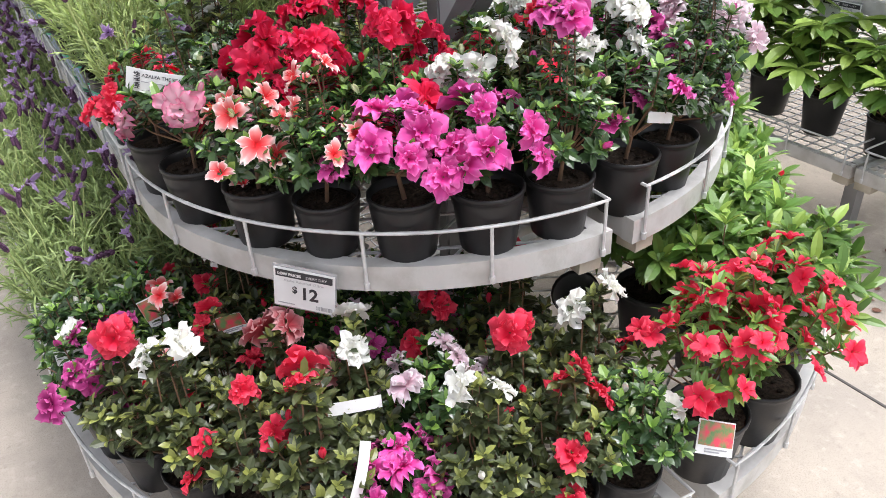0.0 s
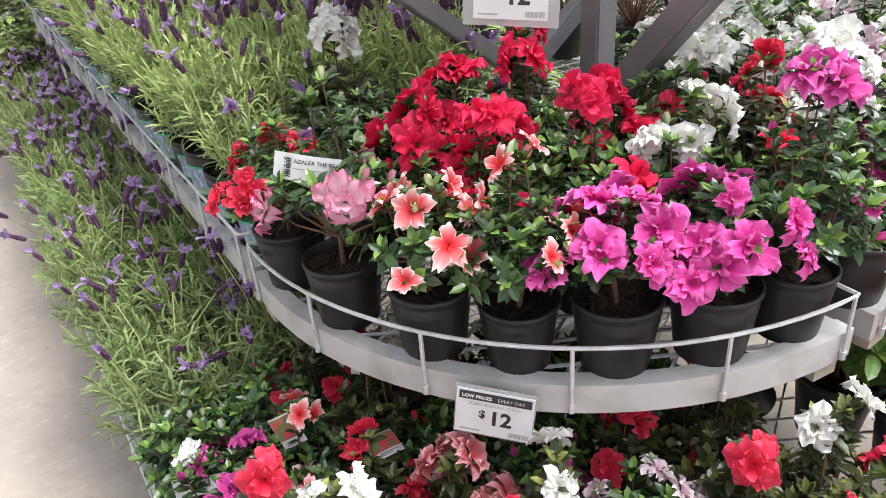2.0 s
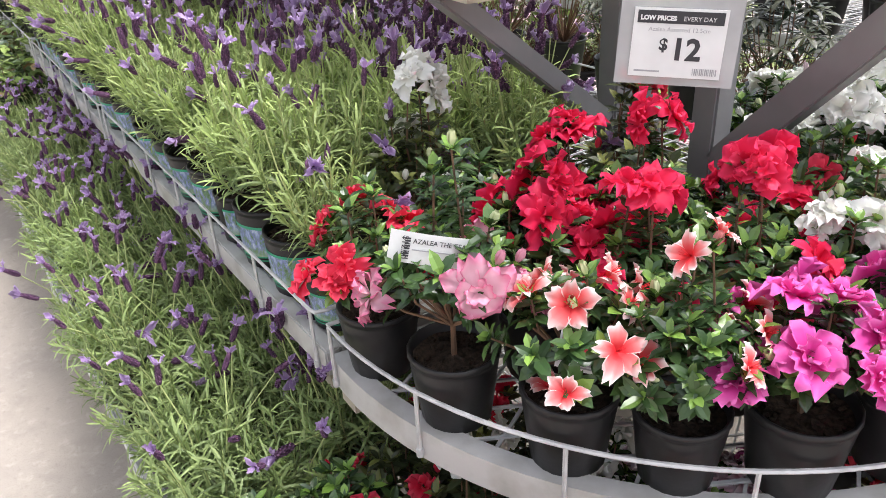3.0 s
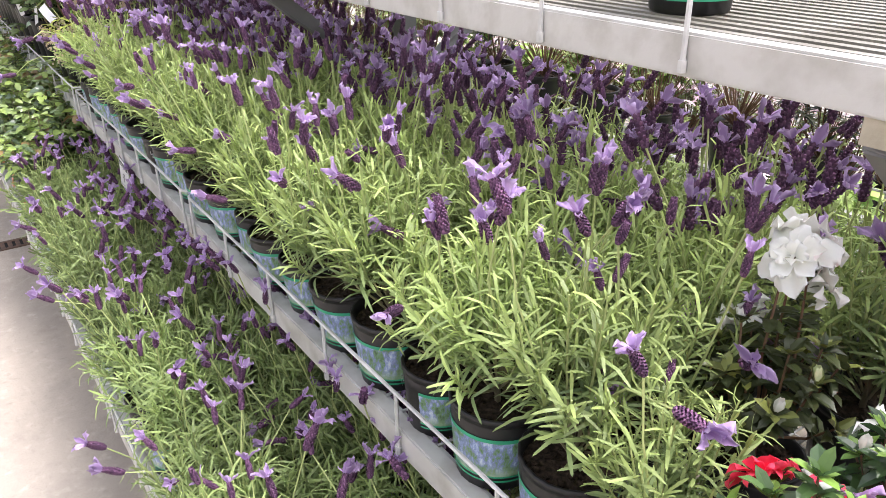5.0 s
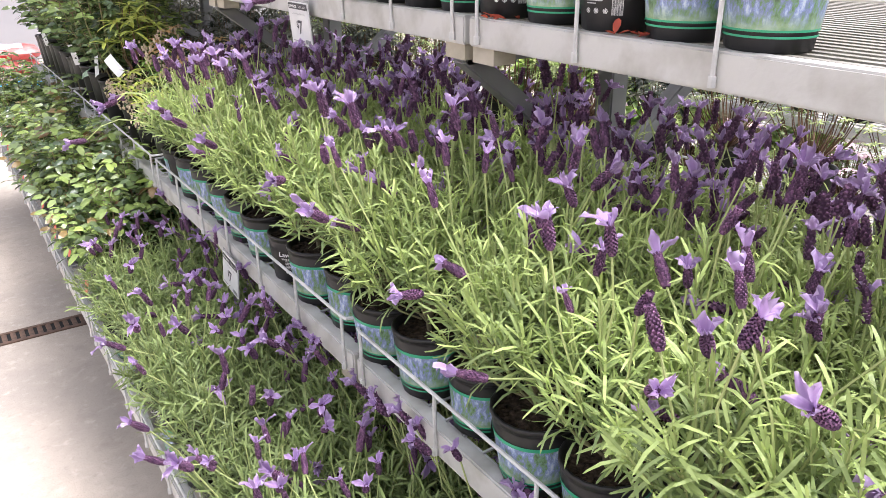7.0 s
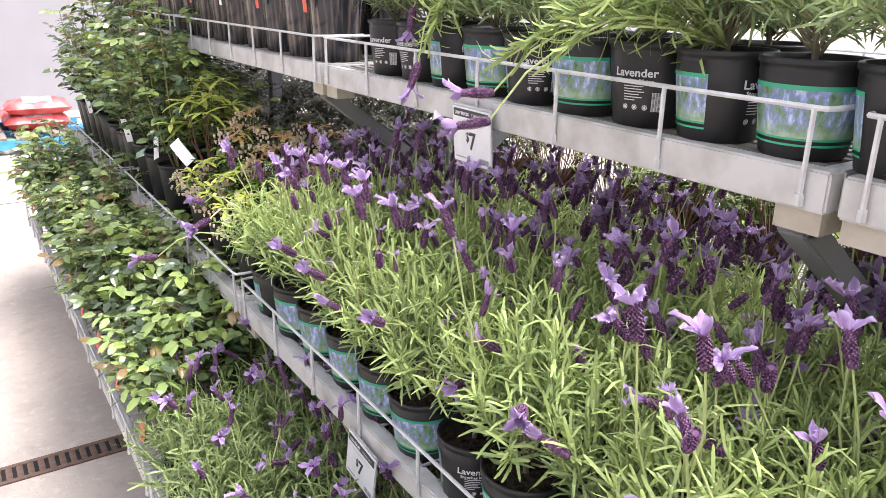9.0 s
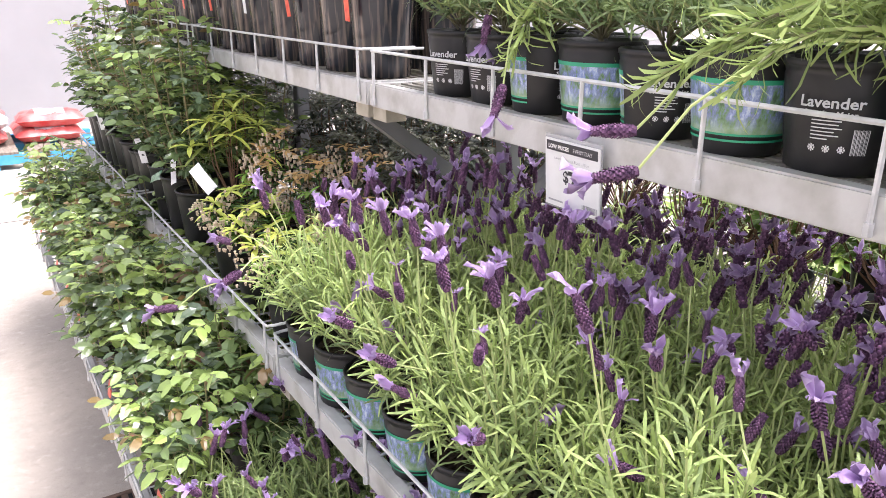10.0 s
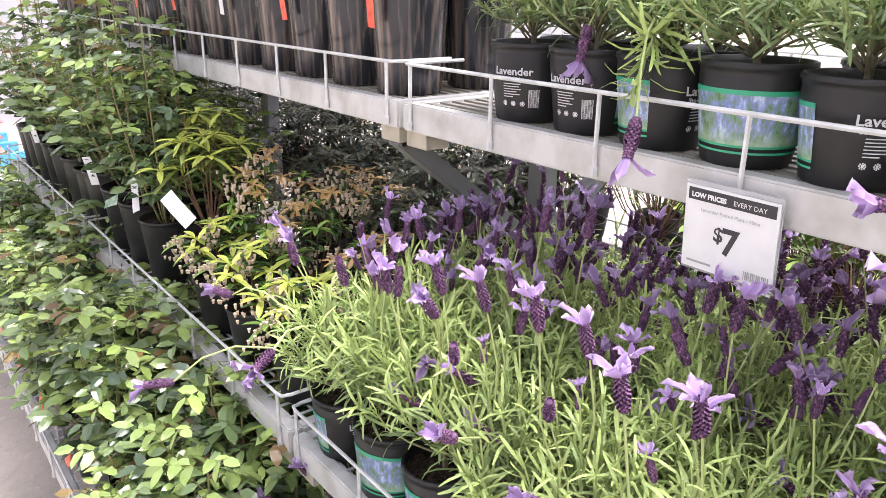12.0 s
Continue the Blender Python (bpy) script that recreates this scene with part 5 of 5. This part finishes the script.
def plant_label(x, y, z, turn, w=0.075, h=0.028, lean=(0, 0), material=None, name="plant_label", label="white printed plant label"):
    t = thing(name, label, "plant label")
    g = Geo()
    n = 6                                  # gently bowed card
    vs = []
    for k in range(n + 1):
        q = k / n - 0.5
        b = 0.06 * w * (1 - 4 * q * q)
        vs += [(q * w, -b, 0), (q * w, -b, h), (q * w, 0.0008 - b, 0), (q * w, 0.0008 - b, h)]
    fs = [(0, 1, 3, 2), (4 * n, 4 * n + 2, 4 * n + 3, 4 * n + 1)]
    for k in range(n):
        a = 4 * k
        fs += [(a, a + 4, a + 5, a + 1), (a + 6, a + 2, a + 3, a + 7), (a + 1, a + 5, a + 7, a + 3), (a + 2, a + 6, a + 4, a)]
    g.add(vs, fs)
    part("card", g, M_WHITE if material is M_TAGPHOTO else material or M_WHITE, t)
    if material is M_TAGPHOTO:             # a flower picture, with a strip of print below it
        g, bars = Geo(), Geo()
        for k in range(n):
            q0, q1 = (k / n - 0.5) * 0.94, ((k + 1) / n - 0.5) * 0.94
            b0, b1 = 0.06 * w * (1 - 4 * q0 * q0) + 0.0009, 0.06 * w * (1 - 4 * q1 * q1) + 0.0009
            g.add([(q0 * w, -b0, h * 0.26), (q1 * w, -b1, h * 0.26), (q1 * w, -b1, h * 0.96), (q0 * w, -b0, h * 0.96)], [(0, 1, 2, 3)])
        for k in range(2):
            bars.box(-w * 0.3, w * (0.3 - 0.2 * k), -0.06 * w - 0.001, -0.05 * w, h * (0.15 - 0.08 * k), h * (0.19 - 0.08 * k))
        part("picture", g, M_TAGPHOTO, t, "printed flower picture")
        part("print_bar", bars, M_GREYINK, t)
    t.matrix_basis = pose(x, y, z, lean[0], lean[1], turn)
    return t


tag = price_tag("Azalea Assorted 12.5cm", "12", 0.113, 0.078, "white azalea price tag clipped to the shelf edge")
tag.matrix_basis = pose(0.391, 1.336, 0.811, -3, 6, -46)
tag = price_tag("Azalea Assorted 12.5cm", "12", 0.106, 0.080, "white azalea price tag in a clear sleeve under the top shelf", (0.016, 0.010, 0.040))
tag.matrix_basis = pose(0.578, 1.526, 1.350, -2, 3, -47)
tag = price_tag("Lavender Potted Plant - 13cm", "7", 0.120, 0.103, "white lavender price tag hanging from the top shelf edge")
tag.matrix_basis = pose(0.466, 4.096, 1.392, 4, 0, -91)
tag = price_tag("Lavender Potted Plant - 13cm", "7", 0.113, 0.09, "white lavender price tag hanging from the middle shelf edge")
tag.matrix_basis = pose(0.216, 4.068, 0.785, -4, 4, -91)
# printed label on the pink azalea
lab = plant_label(0.280, 1.633, 1.070, -28, 0.112, 0.040, (-8, 14), label="white printed azalea label among pink flowers")
for words, size, x, z, turn in (("AZALEA THE TEACHER", 0.0085, -0.028, 0.027, 0), ("$12.00", 0.011, -0.041, 0.036, 90)):
    ob = part("lettering", text_mesh(words, size, M_INK, 0.0001), None, lab)
    ob.matrix_basis = pose(x, -0.0075, z, 0, turn, 0)
g = Geo()
for k in range(9):
    g.box(-0.038, -0.031, -0.0078, -0.0072, 0.006 + k * 0.0032, 0.006 + k * 0.0032 + (0.0022 if k % 3 else 0.0012))
tagged(part("barcode", g, M_INK, lab), kind="stuff")
g = Geo()
g.box(-0.028, 0.030, -0.0078, -0.0072, 0.018, 0.0195)
part("print_bar", g, M_GREYINK, lab)
plant_label(0.375, 1.455, 0.965, -35, 0.075, 0.05, (-35, 18), M_TAGPHOTO, label="flower picture label on the salmon azalea")
plant_label(0.02, 1.67, 0.56, -30, 0.11, 0.03, (-20, -10), label="curved white label on the purple azalea")
plant_label(0.175, 1.63, 0.61, -30, 0.045, 0.06, (-15, -25), M_TAGPHOTO, label="flower picture label among lower azaleas")
plant_label(0.29, 1.50, 0.62, 10, 0.06, 0.045, (-70, 10), M_TAGPHOTO, label="flower picture label lying on the leaves")
plant_label(0.39, 1.19, 0.60, -20, 0.10, 0.022, (-30, 0), label="white plastic loop label among azaleas")
plant_label(0.355, 1.08, 0.58, 40, 0.09, 0.02, (-40, -50), label="white plastic loop label among azaleas")
plant_label(0.90, 0.835, 0.50, -25, 0.075, 0.06, (-35, 20), M_TAGPHOTO, label="flower picture label on the scarlet azalea pot")
plant_label(1.02, 1.15, 0.985, -15, 0.05, 0.02, (-10, 10), label="white loop label on the bare azalea")
plant_label(1.11, 1.16, 0.975, -12, 0.09, 0.035, (-25, 8), label="white printed label on the azalea")
plant_label(0.80, 1.24, 0.96, -60, 0.035, 0.06, (-10, 0), label="white printed label on the azalea")
plant_label(0.62, 1.33, 1.02, -20, 0.06, 0.03, (-15, -30), label="white printed label on the azalea")
# labels among the shrubs and roses
plant_label(0.27, 5.46, 1.07, -75, 0.11, 0.038, (-40, 30), M_WHITE, label="white and green label in a pieris pot")
plant_label(0.27, 5.78, 1.00, -70, 0.035, 0.085, (-20, -25), M_WHITE, label="white and green label in a pieris pot")
plant_label(0.26, 6.02, 0.96, -70, 0.07, 0.045, (-30, -20), M_TAGGREEN, label="green label in a pieris pot")
for k in range(8):
    plant_label(0.485, JOINTS[2] + 0.09 + k * 0.35, 1.535, -88, 0.022, 0.085, (6, 4 * (-1) ** k), (M_TAGRED, M_WHITE)[k % 3 == 2], "swing_tag", "hanging tag on a rose pot")
for k in range(9):
    plant_label(-0.035, JOINTS[2] + 0.15 + k * 0.33, 0.40, -88, 0.045, 0.06, (-12, 0), M_TAGRED, "swing_tag", "red tag on a rose pot")

# a knocked-over empty pot on the lower shelf
t = thing("empty_pot", "black plastic pot lying on its side on the shelf", "plant pot")
part("pot", pot_geo(0.064, 0.049, 0.116), M_POT, t, "", True)
t.matrix_basis = pose(1.09, 1.38, 0.400, 100, 0, 150)

# ---- pallet of bagged mix at the end of the walkway ----
PX, PY = -0.22, 11.3
pallet = thing("pallet", "blue painted timber pallet with grey deck boards", "pallet")
for k in range(7):
    g = Geo()
    g.box(PX - 1.1 + k * 0.30, PX - 1.1 + k * 0.30 + 0.22, PY + 0.002, PY + 1.25, 0.142, 0.162)
    part("deck_board", g, M_DECKWOOD, pallet)
for yb in (PY, PY + 0.57, PY + 1.14):
    g = Geo()
    g.box(PX - 1.1, PX + 1.1, yb, yb + 0.1, 0.05, 0.141)
    part("bearer", g, M_BLUEPALLET, pallet, "blue painted bearer")
    for k in range(3):
        g = Geo()
        g.box(PX - 1.1 + k * 0.95, PX - 0.8 + k * 0.95, yb + 0.001, yb + 0.099, 0.0, 0.0495)
        part("block", g, M_BLUEPALLET, pallet)


def bag(x, y, z, turn, seed):
    rr = random.Random(seed)
    t = thing("potting_mix_bag", "plump red and white plastic bag of potting mix", "bag", "bags on the pallet")
    g, band = Geo(), Geo()
    nx_, ny_ = 14, 10
    top, bot = {}, {}
    w, d, h = 0.62, 0.44, 0.15
    vs, fs = [], []
    for s in (1, -1):
        for i in range(nx_ + 1):
            for j in range(ny_ + 1):
                u, v = 2 * i / nx_ - 1, 2 * j / ny_ - 1
                e = (max(0, 1 - u ** 4) * max(0, 1 - v ** 4)) ** 0.45
                vs.append((u * w / 2, v * d / 2, h / 2 + s * h / 2 * e * (1 + rr.uniform(-0.16, 0.16) * (s > 0))))
        k0 = 0 if s == 1 else (nx_ + 1) * (ny_ + 1)
        for i in range(nx_):
            for j in range(ny_):
                a = k0 + i * (ny_ + 1) + j
                q = (a, a + ny_ + 1, a + ny_ + 2, a + 1)
                fs.append(q if s == 1 else q[::-1])
    g.add(vs, fs)
    part("bag_body", g, (M_BAGRED, M_BAGWHITE)[seed % 5 == 4], t, "", True)
    for i in range(4, 10):
        for j in range(1, 9):
            a = i * (ny_ + 1) + j
            band.add([Vector(vs[q]) + Vector((0, 0, 0.004)) for q in (a, a + ny_ + 1, a + ny_ + 2, a + 1)], [(0, 1, 2, 3)])
    part("printed_panel", band, (M_BAGWHITE, M_BAGRED)[seed % 5 == 4], t, "printed panel")
    t.matrix_basis = pose(x, y, z, 0, 0, turn)


seed = 0
for layer in range(2):
    for ix in range(3):
        for iy in range(2):
            seed += 1
            if layer == 1 and ix == 2 and iy == 1:
                continue
            bag(PX - 0.72 + ix * 0.68 + 0.03 * (layer % 2), PY + 0.55 + iy * 0.42, 0.163 + layer * 0.145, (seed * 37) % 9 - 4, seed)

# leaf litter on the concrete under the far bench
rr = random.Random(4)
litter = Geo()
for k in range(160):
    x, y = rr.gauss(2.45, 0.20), rr.uniform(0.9, 3.2)
    d = Vector((rr.uniform(-1, 1), rr.uniform(-1, 1), 0)).normalized()
    litter.leaf(Vector((x, y, 0.004)), d, UP, rr.uniform(0.015, 0.045), rr.uniform(0.01, 0.025), rr.uniform(-0.1, 0.4), 0.0)
M_LITTER = mat("dry_leaf", (0.12, 0.06, 0.04), 0.8, color2=(0.24, 0.11, 0.07), scale=10, island=0.4)
tagged(part("leaf_litter", litter, M_LITTER), "dry brown leaf litter on the concrete", "leaf litter", kind="stuff")

# ---- fallen flowers ----
def fallen(x, y, z, colour, seed, size, double=False):
    rr = random.Random(seed)
    g = Geo()
    bloom(g, Vector((0, 0, 0.004)), (UP + Vector((rr.uniform(-0.4, 0.4), rr.uniform(-0.4, 0.4), 0))).normalized(), size, rr, double)
    ob = tagged(part("fallen_flower", g, PETAL[colour], None, "", True), colour + " azalea flower fallen on the pot or shelf", "flower")
    ob.location = (x, y, z)


fallen(0.365, 1.505, 0.912, "salmon", 3, 0.042)
fallen(0.60, 1.30, 0.818, "red", 5, 0.05, True)
M_DRYPETAL = mat("dry_red_petal", (0.42, 0.07, 0.03), 0.7, color2=(0.30, 0.05, 0.03), scale=60, island=0.3)
rr = random.Random(8)
for cx, cy, n in ((0.495, 3.335, 7), (0.512, 3.05, 9), (0.74, 2.52, 8), (0.76, 2.46, 6), (0.53, 3.38, 5)):
    g = Geo()
    for k in range(n):
        d = Vector((rr.uniform(-1, 1), rr.uniform(-1, 1), 0.1)).normalized()
        c = Vector((cx + rr.uniform(-0.02, 0.02), cy + rr.uniform(-0.03, 0.03), 1.4125))
        g.leaf(c, d, UP, rr.uniform(0.012, 0.028), rr.uniform(0.008, 0.014), rr.uniform(0.1, 0.9), -0.4)
    tagged(part("fallen_petal_heap", g, M_DRYPETAL), "dry red petals lying on the top shelf", "fallen petals", kind="stuff")

tag = price_tag("Potted Plant", "18", 0.15, 0.10, "white price tag on the far bench shelf edge")
tag.matrix_basis = pose(2.678, 1.86, 0.800, 0, 0, -90)
